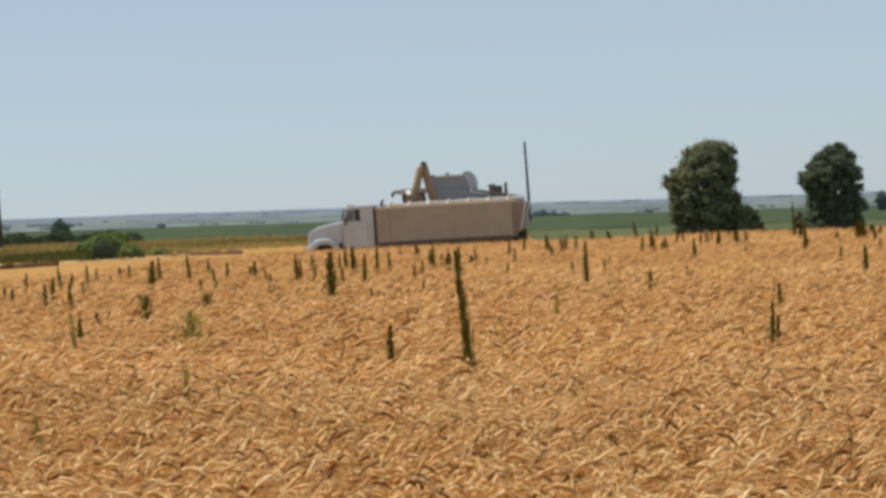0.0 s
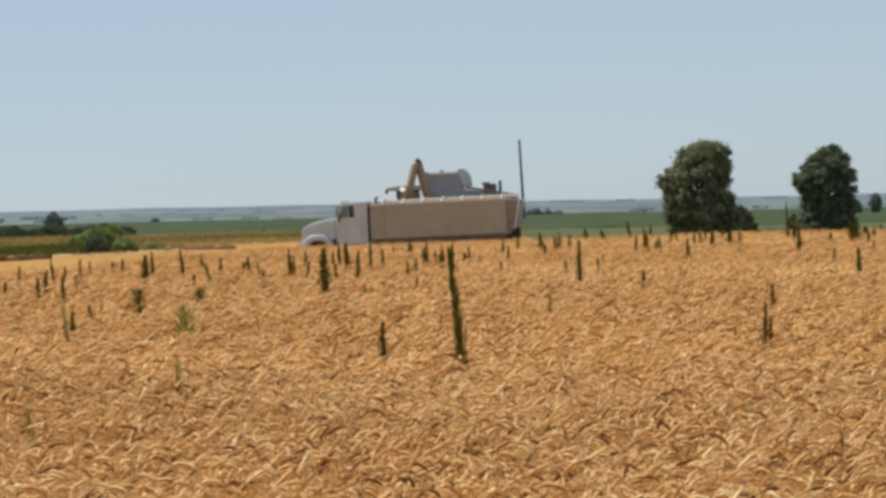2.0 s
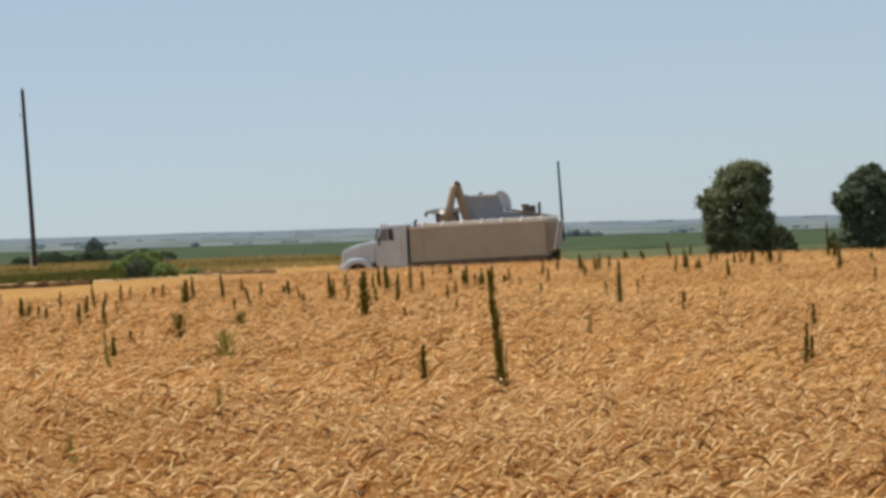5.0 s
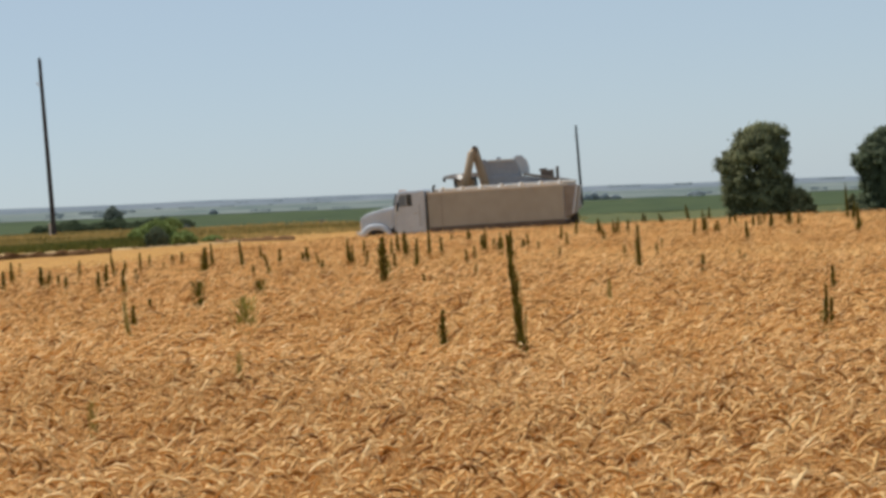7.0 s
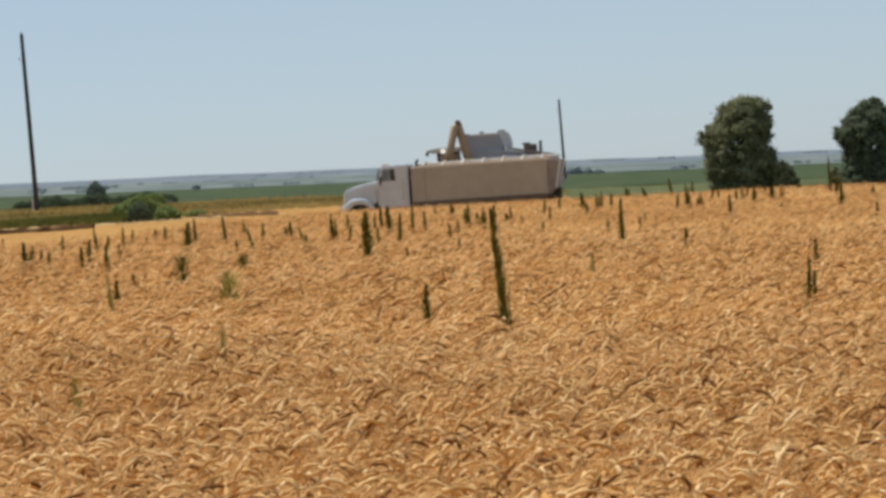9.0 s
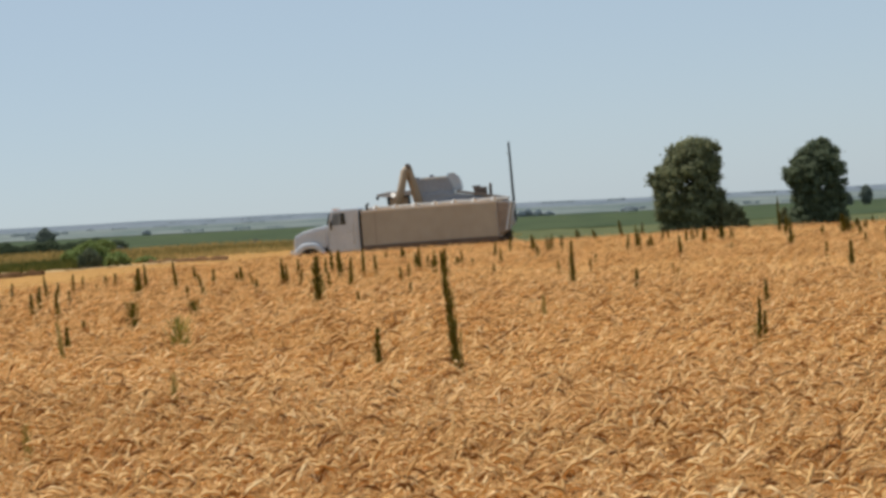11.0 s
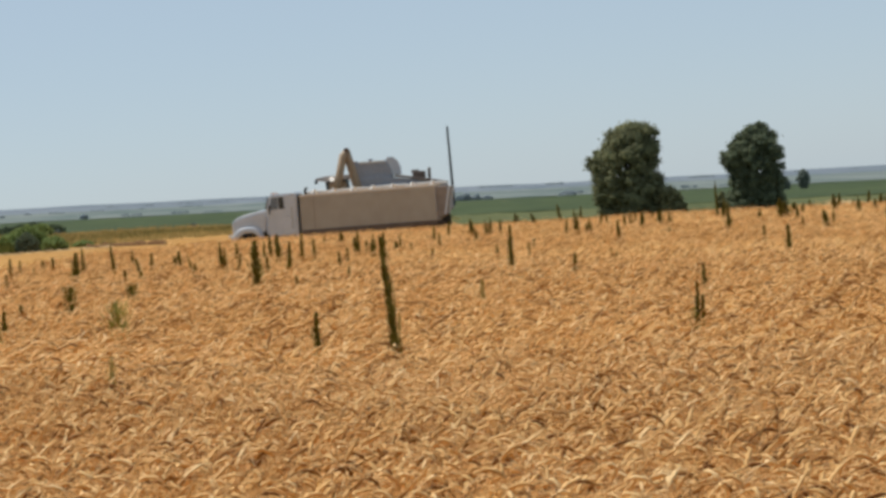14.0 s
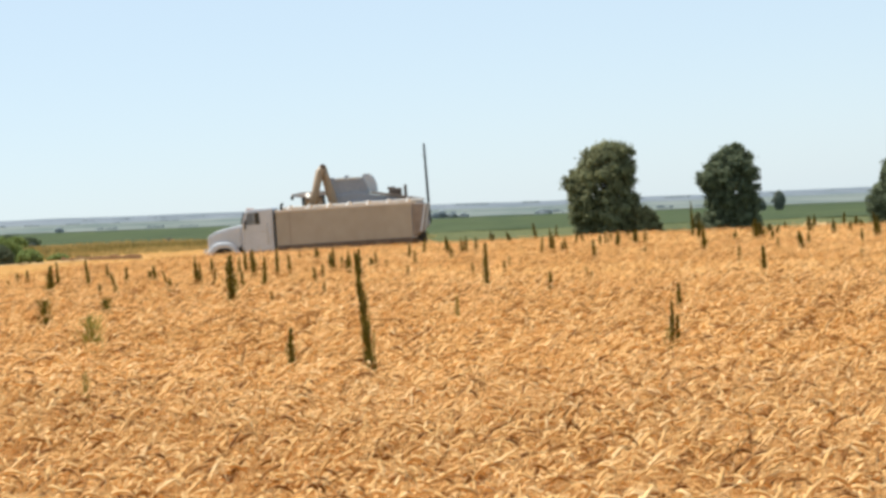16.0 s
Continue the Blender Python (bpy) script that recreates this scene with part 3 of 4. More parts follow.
# ---- combine ----
def combine():
    c = new("combine_harvester")
    tagged(c, "dusty silver combine harvester unloading grain beside the truck", "combine")
    W = 3.0
    # rear hood and side panels
    part("rear_body", prism([(2.3, 1.45), (2.3, 3.35), (3.3, 3.42), (5.0, 3.12), (6.45, 2.86), (6.6, 2.72), (6.78, 1.6), (6.2, 1.35)], 0.12, W - 0.12, 0.05), SILVER, c, "grey sheet-metal body")
    part("rear_roof", prism([(3.95, 3.34), (4.1, 3.44), (5.1, 3.24), (6.5, 2.95), (6.62, 2.86), (6.4, 2.86), (5.0, 3.13), (4.2, 3.30)], 0.02, W - 0.02, 0.02), BROWNED, c, "dusty brown sloping roof")
    part("side_panel", block(3.0, 5.2, 0.05, 0.12, 1.7, 3.02, 0.03), SILVER, c)
    part("side_panel", prism([(5.4, 1.65), (5.4, 2.9), (6.45, 2.72), (6.68, 1.65)], 0.05, 0.12, 0.02), DUSTY, c, "pale rear side panel")
    part("panel_lamp", block(5.05, 5.3, 0.0, 0.05, 1.85, 1.95, 0.02), LAMPGLASS, c)
    part("straw_chopper", prism([(5.9, 0.9), (6.0, 1.5), (6.5, 1.5), (6.6, 0.8)], 0.4, W - 0.4, 0.04), DARK, c)
    part("chassis", block(1.2, 6.3, 0.5, W - 0.5, 0.8, 1.5, 0.04), DARK, c)
    # grain tank with flared, rounded extensions
    tank = part("grain_tank", prism([(1.95, 2.3), (2.0, 3.7), (2.12, 4.05), (2.5, 4.14), (3.7, 4.12), (3.9, 3.6), (3.9, 2.3)], 0.25, W - 0.25, 0.06), SILVER, c, "grey grain tank")
    arc = [(3.6, 3.45), (3.6, 4.2), (3.74, 4.31), (3.98, 4.3), (4.18, 4.12), (4.3, 3.8), (4.32, 3.45)]
    part("tank_extension", prism(arc, 0.3, W - 0.3, 0.02), WHITE, tank, "rounded pale tank cover")
    # added pale strip: the sunlit top edge is put into its colour
    part("tank_lit_edge", block(2.35, 3.58, 0.2, 0.3, 4.07, 4.17, 0.02), RIM, tank, "pale strip for the sunlit top edge of the tank")
    part("tank_cover", tube([(2.15, 0.3, 4.02), (2.15, W - 0.3, 4.02)], [0.2, 0.2], 14), SILVER, tank)
    part("tank_hatch", block(2.75, 2.95, 1.2, 1.7, 4.12, 4.3, 0.04), SILVER, tank)
    # engine parts use a lighter brown than dark steel, to allow for haze
    engine = part("engine_deck", block(4.86, 5.5, 0.6, 1.7, 3.05, 3.52, 0.07), CHASSIS, c, "brown engine cover, paled as by haze")
    part("air_intake", tube([(5.0, 1.0, 3.48), (5.0, 1.0, 3.60)], [0.2, 0.2], 12), CHASSIS, engine)
    part("exhaust_pipe", tube([(5.68, 0.8, 3.0), (5.68, 0.8, 3.58), (5.72, 0.8, 3.66)], [0.075, 0.075, 0.06], 8), CHASSIS, engine)
    # cab at the front
    cab = part("cab", prism([(0.9, 1.7), (0.65, 2.6), (0.6, 3.35), (1.75, 3.4), (1.85, 1.7)], 0.7, W - 0.7, 0.05), GLASS, c, "glazed operator cab")
    part("cab_roof", prism([(0.12, 3.42), (0.16, 3.54), (0.7, 3.62), (1.8, 3.62), (1.95, 3.4), (0.6, 3.36)], 0.5, W - 0.5, 0.03), DUSTY, cab, "grey cab roof")
    # added brown panel, painted like the wheat mirrored in the glass
    part("glass_reflection", prism([(0.95, 2.1), (0.78, 2.7), (0.76, 3.28), (1.62, 3.3), (1.66, 2.1)], 0.655, 0.69, 0.01), YELLOW, cab, "brown panel for the wheat reflected in the cab glass")
    part("cab_mirror", block(0.1, 0.24, 0.45, 0.55, 3.26, 3.44, 0.03), DARK, cab)
    part("roof_light", tube([(0.95, 0.30, 3.44), (0.95, 0.34, 3.44), (0.95, 0.5, 3.46)], [0.11, 0.12, 0.06], 14), BRIGHTLENS, cab, "bright round roof lamp")
    part("ladder", block(1.0, 1.5, 0.3, 0.36, 0.6, 1.8, 0.01), DARK, c)
    part("feeder_house", prism([(-1.0, 0.5), (-1.0, 1.1), (0.8, 1.9), (1.2, 1.2)], 0.9, W - 0.9, 0.04), SILVER, c)
    part("header", prism([(-1.9, 0.2), (-1.6, 0.9), (-1.0, 1.15), (-0.9, 0.15)], -1.6, W + 1.6, 0.04), SILVER, c)
    # unloading spout: two dusty yellow tubes that meet at the top
    auger = part("unloading_auger", tube([(2.26, -0.5, 2.5), (2.14, -0.5, 3.2), (1.90, -0.5, 4.2), (1.80, -0.5, 4.75)], [0.22, 0.22, 0.20, 0.17], 14), YELLOW, c, "dusty yellow unloading auger", True)
    part("auger_spout", tube([(1.80, -0.52, 4.72), (1.62, -0.72, 4.5), (1.40, -0.95, 3.6), (1.18, -1.1, 2.75)], [0.17, 0.19, 0.19, 0.21], 14), YELLOW, auger, "dusty yellow spout", True)
    part("auger_elbow", revolve([(0.1, -0.2), (0.13, -0.19), (0.13, 0.19), (0.1, 0.2)], (1.80, -0.55, 4.76), 16), CHASSIS, auger)
    part("auger_hinge", block(2.1, 2.45, -0.6, 0.3, 2.3, 2.6, 0.04), YELLOW, auger)
    for y in (0.0, W - 0.6):
        wheel(c, 1.3, y, 0.88, 0.6)
    for y in (0.3, W - 0.65):
        wheel(c, 5.5, y, 0.58, 0.35)
    c.matrix_basis = pose(-2.62, 120.4, gz(0, 121) - 0.02, 0, 0.9, -2)
    return c


combine()


# ---- poles ----
def utility_pole(x, y, height, radius):
    z = gz(x, y)
    p = part("utility_pole", tube([(0, 0, -0.5), (0, 0, height * 0.5), (0, 0, height)], [radius, radius * 0.85, radius * 0.68], 12), POLE)
    tagged(p, "tall weathered grey wooden utility pole", "pole", "line of utility poles")
    part("insulator", tube([(-radius * 0.7, 0, height * 0.86), (-radius * 0.7 - 0.22, 0, height * 0.865), (-radius * 0.7 - 0.24, 0, height * 0.88)], [0.06, 0.07, 0.05], 8), RIM, p)
    part("pole_cap", tube([(0, 0, height), (0, 0, height + 0.12), (0, 0, height + 0.3)], [radius * 0.72, radius * 0.5, 0.05], 10), DARK, p)
    if x < 0:
        part("cable_guard", tube([(-radius - 0.09, -0.1, -0.2), (-radius - 0.09, -0.1, 1.5)], [0.09, 0.09], 8), RIM, p, "pale cable guard at the foot")
    p.matrix_basis = pose(x, y, z)
    return p


utility_pole(-41.9, 235, 16.9, 0.24)
utility_pole(14.95, 430, 13.7, 0.26)


# ---- trees and shrubs ----
def dome(width, height):
    """The outline of a plain rounded crown: rows of height, left reach, right reach."""
    return [(height * u, -width * w, width * w) for u, w in ((0.0, 0.40), (0.25, 0.5), (0.55, 0.48), (0.8, 0.34), (0.93, 0.2), (1.0, 0.06))]


def crown(outline, clumps, leaves, size, seed, mat, gaps=()):
    """Leaves gathered in many clumps that fill an outline; the clumps turn their leaves outwards."""
    rng = np.random.default_rng(seed)
    up, left, right = (np.array(k, float) for k in zip(*outline))
    top, widest = up[-1], (right - left).max()
    # more clumps where the crown is wide
    z = top * rng.uniform(0, 1, clumps * 4) ** 0.9
    z = z[rng.random(len(z)) * widest < np.interp(z, up, right - left) + 0.25 * widest][:clumps]
    n = len(z)
    centre, half = np.interp(z, up, left + right) / 2, np.interp(z, up, right - left) / 2
    r = np.minimum(widest * rng.uniform(0.03, 0.085, n), half * 0.9)
    a = rng.uniform(0, 2 * math.pi, n)
    a = np.where(rng.random(n) < 0.35, np.pi * rng.integers(0, 2, n) + rng.normal(0, 0.35, n), a)
    reach = np.maximum(0, half * rng.uniform(0.05, 1.0, n) ** 0.35 - r * rng.uniform(0.2, 0.8, n))
    c = np.stack([centre + reach * np.cos(a), reach * 0.95 * np.sin(a), z - r * 0.5], -1)
    pick = rng.choice(n, leaves, p=r ** 2 / (r ** 2).sum())
    d = rng.normal(0, 1, (leaves, 3))
    d /= np.linalg.norm(d, axis=1)[:, None]
    rad = r[pick] * rng.uniform(0.3, 1.15, leaves) * np.where(rng.random(leaves) < 0.22, rng.uniform(1.1, 1.75, leaves), 1.0)
    p = c[pick] + d * rad[:, None] * np.array([1, 1, 0.85])
    # a dense heart behind the clumps
    inner = rng.random(leaves) < 0.3
    zi = top * rng.uniform(0.02, 0.9, leaves)
    ai, ri = rng.uniform(0, 2 * math.pi, leaves), np.interp(zi, up, right - left) / 2 * 0.75 * np.sqrt(rng.random(leaves))
    heart = np.stack([np.interp(zi, up, left + right) / 2 + ri * np.cos(ai), ri * np.sin(ai), zi], -1)
    p = np.where(inner[:, None], heart, p)
    p[:, 2] = np.maximum(p[:, 2], 0.03)
    out = np.stack([np.cos(a), np.sin(a), np.zeros(n)], -1)[pick]
    for gx, gz_, gr in gaps:
        far = (p[:, 0] - gx) ** 2 + 0.7 * (p[:, 2] - gz_ - 0.2 * (p[:, 0] - gx)) ** 2 > gr ** 2 * rng.uniform(0.6, 1.3, len(p))
        p, d, out = p[far], d[far], out[far]
    n = len(p)
    nrm = 0.8 * d + 0.5 * out + np.array([0, 0, 0.35]) + rng.normal(0, 0.55, (n, 3))
    nrm /= np.linalg.norm(nrm, axis=1)[:, None]
    t = np.cross(nrm, rng.normal(0, 1, (n, 3)))
    t /= np.linalg.norm(t, axis=1)[:, None]
    b = np.cross(nrm, t)
    s = (size * rng.uniform(0.6, 1.4, n))[:, None]
    quad = np.stack([p - t * s, p + b * s * 0.55 + nrm * s * 0.15, p + t * s, p - b * s * 0.55 + nrm * s * 0.15], 1).reshape(-1, 3)
    return link_arrays("crown", quad, np.arange(n * 4).reshape(-1, 4), mat)


def tree(x, y, outline, leaves, size, seed, label, mat=LEAF, name="tree", gaps=(), clumps=300):
    """A trunk with limbs and a crown; for a bush many low stems."""
    rng = np.random.default_rng(seed + 500)
    height = outline[-1][0]
    thing = tagged(new(name), label, name)
    lean = rng.uniform(-0.03, 0.03) * height
    thick = 0.03 * height if name == "tree" else 0.015 * height
    part("trunk", tube([(0, 0, -0.2), (lean * 0.4, 0, height * 0.25), (lean, 0, height * 0.6), (lean * 1.4, 0, height * 0.88)], [thick * 1.2, thick, thick * 0.6, thick * 0.2], 8), BARK, thing)
    bm = bmesh.new()
    for k in range(9):
        u = 0.16 + 0.07 * k
        row = min(outline, key=lambda q: abs(q[0] - height * (u + 0.2)))
        a = k * 2.4
        reach = 0.38 * (row[2] - row[1])
        x1, y1 = (row[1] + row[2]) / 2 + reach * math.cos(a), reach * math.sin(a)
        tube([(lean * u, 0, height * u), (x1 * 0.5, y1 * 0.5, height * (u + 0.13)), (x1, y1, height * (u + 0.2))], [thick * 0.45, thick * 0.3, thick * 0.1], 6, bm)
    part("limbs", bm, BARK, thing)
    leafage = crown(outline, clumps, leaves, size, seed, mat, gaps)
    leafage.parent = thing
    thing.matrix_basis = pose(x, y, gz(x, y))
    return thing


tree(17.75, 170, [(0, -1.8, 2.0), (0.87, -2.1, 2.4), (2.4, -2.4, 2.65), (3.0, -2.4, 2.6), (3.65, -2.5, 2.4), (4.25, -2.65, 2.3), (4.75, -2.7, 2.5), (5.1, -1.6, 2.5), (5.9, -1.15, 2.5), (6.3, -0.75, 2.4), (6.6, 0.1, 1.7)],
     60000, 0.105, 21, "broad olive-green leafy tree beyond the wheat", gaps=((0.11, 3.65, 0.27), (-0.53, 3.1, 0.2)), clumps=620)
tree(26.55, 170, [(0, -1.9, 1.8), (0.95, -2.1, 2.1), (1.9, -1.9, 2.15), (2.7, -1.8, 2.1), (3.3, -1.85, 2.15), (3.9, -2.2, 2.1), (4.4, -2.25, 2.05), (4.95, -1.6, 1.95), (5.5, -1.05, 1.75), (6.0, -0.25, 1.3), (6.25, 0.35, 0.85)],
     48000, 0.105, 22, "rounded dark green tree standing behind the wheat", LEAFCOOL, gaps=((0.55, 2.9, 0.18),), clumps=520)
tree(39.2, 175, [(0, -1.7, 2.0), (0.9, -2.0, 2.3), (2.0, -2.3, 2.6), (2.7, -1.9, 2.6), (3.4, -1.2, 2.5), (4.3, -0.9, 2.3), (5.0, -0.4, 1.8), (5.7, 0.5, 1.2)],
     28000, 0.115, 23, "low broad dark tree at the field's edge", LEAFCOOL, clumps=420)
tree(20.5, 169, [(0, -0.9, 1.0), (0.9, -1.1, 1.2), (1.5, -1.1, 0.95), (2.0, -0.8, 0.5), (2.3, -0.5, 0.1)], 7000, 0.09, 24, "pale olive bush at the foot of a tree", OLIVE, "bush", clumps=220)
tree(24.4, 171, dome(1.0, 1.6), 2500, 0.09, 34, "slim olive bush beside a dark tree", OLIVE, "bush", clumps=120)
tree(74.0, 420, [(0, -0.6, 0.6), (0.8, -0.9, 0.9), (2.0, -1.25, 1.2), (2.9, -0.9, 0.8), (3.4, -0.2, 0.2)], 4000, 0.17, 25, "small dark tree far off in the green crop", FARLEAF, clumps=200)
tree(71.0, 420, dome(1.5, 2.3), 2500, 0.16, 26, "small dark bush far off in the green crop", FARLEAF, "bush", clumps=120)
tree(-46.2, 300, [(0, -0.5, 0.5), (0.6, -1.0, 0.9), (1.3, -1.3, 1.25), (2.0, -1.15, 1.3), (2.5, -0.8, 0.8), (2.95, -0.15, 0.2)], 9000, 0.09, 27, "lone hazed grey-green tree far off in the plain", FARLEAF, clumps=260)
tree(-21.75, 158.5, [(0, -0.65, 0.7), (0.4, -0.8, 0.85), (0.8, -0.7, 0.75), (1.1, -0.4, 0.45), (1.3, -0.1, 0.1)], 8000, 0.06, 28, "dark round shrub at the edge of the stubble", LEAFCOOL, "bush", clumps=260)
SHRUBS = ((-22.1, 162, 2.7, 1.75, 30), (-20.3, 161, 1.9, 0.95, 31), (-23.6, 166, 1.5, 1.2, 32), (-24.9, 172, 1.6, 1.15, 35), (-26.6, 188, 1.8, 1.1, 36), (-29.2, 210, 2.4, 1.35, 37), (-31.5, 240, 2.6, 1.5, 38), (-19.3, 168, 1.6, 0.5, 39))
for sx, sy, w, h, seed in SHRUBS:
    tagged(tree(sx, sy, dome(w, h), int(4200 * w), 0.065, seed, "low spreading green shrub beside the stubble", LEAFGREEN, "bush", clumps=200), group="shrubs beside the stubble")
for k in range(14):
    tagged(tree(-53.6 + k * 1.3, 291 + (k % 3), dome(2.5 + 0.5 * (k % 2), 0.95 + 0.2 * (k % 4)), 2000, 0.09, 80 + k, "dark bush in a hedge behind the grass", HEDGE, "bush", clumps=120), group="bushes of the hedge")
for k, (bx, by, w, h) in enumerate(((-33.5, 268, 1.2, 0.6), (-18.5, 264, 1.3, 0.6))):
    tagged(tree(bx, by, dome(w, h), 1500, 0.11, 95 + k, "small dark bush at the edge of the crop", FARLEAF, "bush", clumps=90), group="bushes at the crop's edge")
for k, (bx, w, h) in enumerate(((23.6, 2.6, 1.6), (25.6, 3.2, 2.1), (28.2, 2.8, 1.7), (31.0, 3.0, 1.2), (51.6, 5.0, 1.5), (-73.0, 2.6, 1.5))):
    tagged(tree(bx, 640 + 3 * (k % 2), dome(w, h), 1600, 0.22, 110 + k, "hazy blue-grey tree on the far plain", FARBLUE, clumps=90), group="far hazy trees")


def lumpy_row(points, width, height, seed, label, mat=DARKROW):
    """A low lumpy row, dark or pale, along a line on the ground."""
    rng = np.random.default_rng(seed)
    v, n = [], 9
    line = []
    for (xa, ya), (xb, yb) in zip(points, points[1:]):
        m = max(2, int(math.hypot(xb - xa, yb - ya) / 0.35))
        line += [(xa + (xb - xa) * k / m, ya + (yb - ya) * k / m) for k in range(m)]
    for x, y in line:
        lump = rng.uniform(0.55, 1.15)
        for k in range(n):
            u = k / (n - 1)
            v.append((x + rng.normal(0, 0.05), y + (u - 0.5) * width, gz(x, y) + 0.03 + height * lump * math.sin(math.pi * u) * rng.uniform(0.8, 1.15)))
    i = np.arange(len(v)).reshape(-1, n)
    f = np.stack([i[:-1, :-1], i[:-1, 1:], i[1:, 1:], i[1:, :-1]], -1).reshape(-1, 4)
    tagged(link_arrays("lumpy_row", v, f, mat), label, "straw row", "rows of loose straw")


# two low dark brown rows draw the dark lines on the stubble
lumpy_row([(-60, 122), (-27, 127), (-24.5, 133), (-21.5, 139)], 1.6, 0.34, 4, "low lumpy dark brown row across the stubble")
lumpy_row([(-18.8, 166), (-13, 163)], 2.0, 0.3, 5, "short lumpy dark brown row on the stubble")
lumpy_row([(-60, 141), (-28, 144), (-22, 150), (-15, 170)], 1.5, 0.13, 6, "pale row of loose straw along the grass", STUBBLEPALE)


def straw_heap(x, y, w, h):
    bm = bmesh.new()
    bmesh.ops.create_icosphere(bm, subdivisions=3, radius=1)
    for q in bm.verts:
        b = 1 + 0.3 * noise.noise(q.co * 2.1)
        q.co = Vector((q.co.x * w * b, q.co.y * w * 0.7 * b, max(-0.05, q.co.z) * h * b))
    ob = part("straw_heap", bm, STUBBLEPALE, smooth=True)
    ob.matrix_basis = pose(x, y, gz(x, y))
    tagged(ob, "pale heap of loose straw at the wheat's far edge", "straw heap")


straw_heap(21.7, 114.5, 1.4, 1.12)


# ---- weeds standing in the wheat ----
def weed_meshes(seed, leaves, spread, bushy, stems=1):
    """Stem and leaves of a weed 1 m high above its foot."""
    rng = np.random.default_rng(seed)
    bend = rng.uniform(-.03, .03)
    bm = tube([(0, 0, -0.05), (bend * 0.6, 0, 0.5), (bend * 1.5, 0, 0.98)], [0.012, 0.009, 0.004], 6)
    bmesh.ops.recalc_face_normals(bm, faces=bm.faces)
    stem = bpy.data.meshes.new("stem")
    bm.to_mesh(stem)
    bm.free()
    stem.materials.append(STEM)
    v, f = [], []
    shoots = [(0, 0, 1.0)] + [(rng.uniform(-0.06, 0.06), rng.uniform(-0.04, 0.04), rng.uniform(0.82, 0.95)) for _ in range(stems - 1)]
    for sx, sy, top in shoots:
        for k in range(leaves):
            u = 0.3 + 0.7 * k / leaves
            a = k * 2.399 + rng.uniform(-0.3, 0.3)
            out = np.array([math.cos(a), math.sin(a), 0])
            side = np.array([-math.sin(a), math.cos(a), 0])
            start = np.array([sx * min(1, 2 * u) + bend * 1.5 * u, sy, u * 0.96 * top])
            if bushy:
                start = start + out * rng.uniform(0, 0.12)
            fringe = not bushy and k % 3 == 0 and u < 0.88
            length = spread * rng.uniform(0.7, 1.3) * (1.1 - 0.55 * u ** 8) * (2.1 * (1.2 - 0.6 * u) if fringe else 0.72 if not bushy else 1.0)
            up = rng.uniform(0.5, 1.4)
            mid, tip = start + length * (0.5 * out + 0.5 * up * np.array([0, 0, 1])), start + length * ((0.6 if not bushy else 1.0) * out + 0.85 * up * np.array([0, 0, 1]))
            w = side * length * (0.075 if fringe else 0.36 if not bushy else 0.2)
            o = len(v)
            v += [start, mid - w, tip, mid + w]
            f.append((o, o + 1, o + 2, o + 3))
    return stem, np.array(v), np.array(f)


def leaf_mesh(v, f, mat):
    me = bpy.data.meshes.new("foliage")
    me.from_pydata([tuple(k) for k in v], [], [tuple(map(int, k)) for k in f])
    me.materials.append(mat)
    return me


SPIKY = []
for k, (n_leaves, spread, stems) in enumerate(((300, 0.056, 1), (260, 0.046, 2), (300, 0.064, 1), (240, 0.046, 3))):
    stem, v, f = weed_meshes(40 + k, n_leaves, spread, False, stems)
    SPIKY.append((stem, leaf_mesh(v, f, WEED), 4 * v[:, 0].std()))
BUSHY = []
for k in range(2):
    stem, v, f = weed_meshes(60 + k, 420, 0.08, True)
    BUSHY.append((stem, leaf_mesh(v, f, WEED), 4 * v[:, 0].std()))
    stem, v, f = weed_meshes(70 + k, 420, 0.075, True)
    BUSHY.append((stem, leaf_mesh(v, f, WEEDPALE), 4 * v[:, 0].std()))


stem, v, f = weed_meshes(75, 60, 0.1, True)
FRINGE = leaf_mesh(v, f, WEEDPALE)
FRINGE_BREADTH = 4 * v[:, 0].std()


def weed(x, y, height, lean, width, shape, label):
    """A weed from a shape (stem, leaves, breadth), as high and broad as told."""
    ob = new("weed")
    stem, leaves = new("stem", shape[0]), new("foliage", shape[1])
    stem.parent = leaves.parent = ob
    leaves["kind"] = "stuff"
    wide = (2.1 if width < 0.05 else 2.4) * width / shape[2]
    if y < 33 and width < 0.07:
        fringe = new("fringe", FRINGE)
        fringe.parent = ob
        fringe["label"] = "wispy pale green outer leaves"
        spread = 2.3 * width / (FRINGE_BREADTH * wide)
        fringe.scale = (spread, spread, 0.86)
    ob.matrix_basis = pose(x, y, gz(x, y), random.uniform(-4, 4), lean, 0) @ Matrix.Rotation(random.uniform(0, 6), 4, "Z") @ Matrix.Diagonal((wide, wide, height, 1))
    tagged(ob, label, "weed", "weeds standing in the wheat")


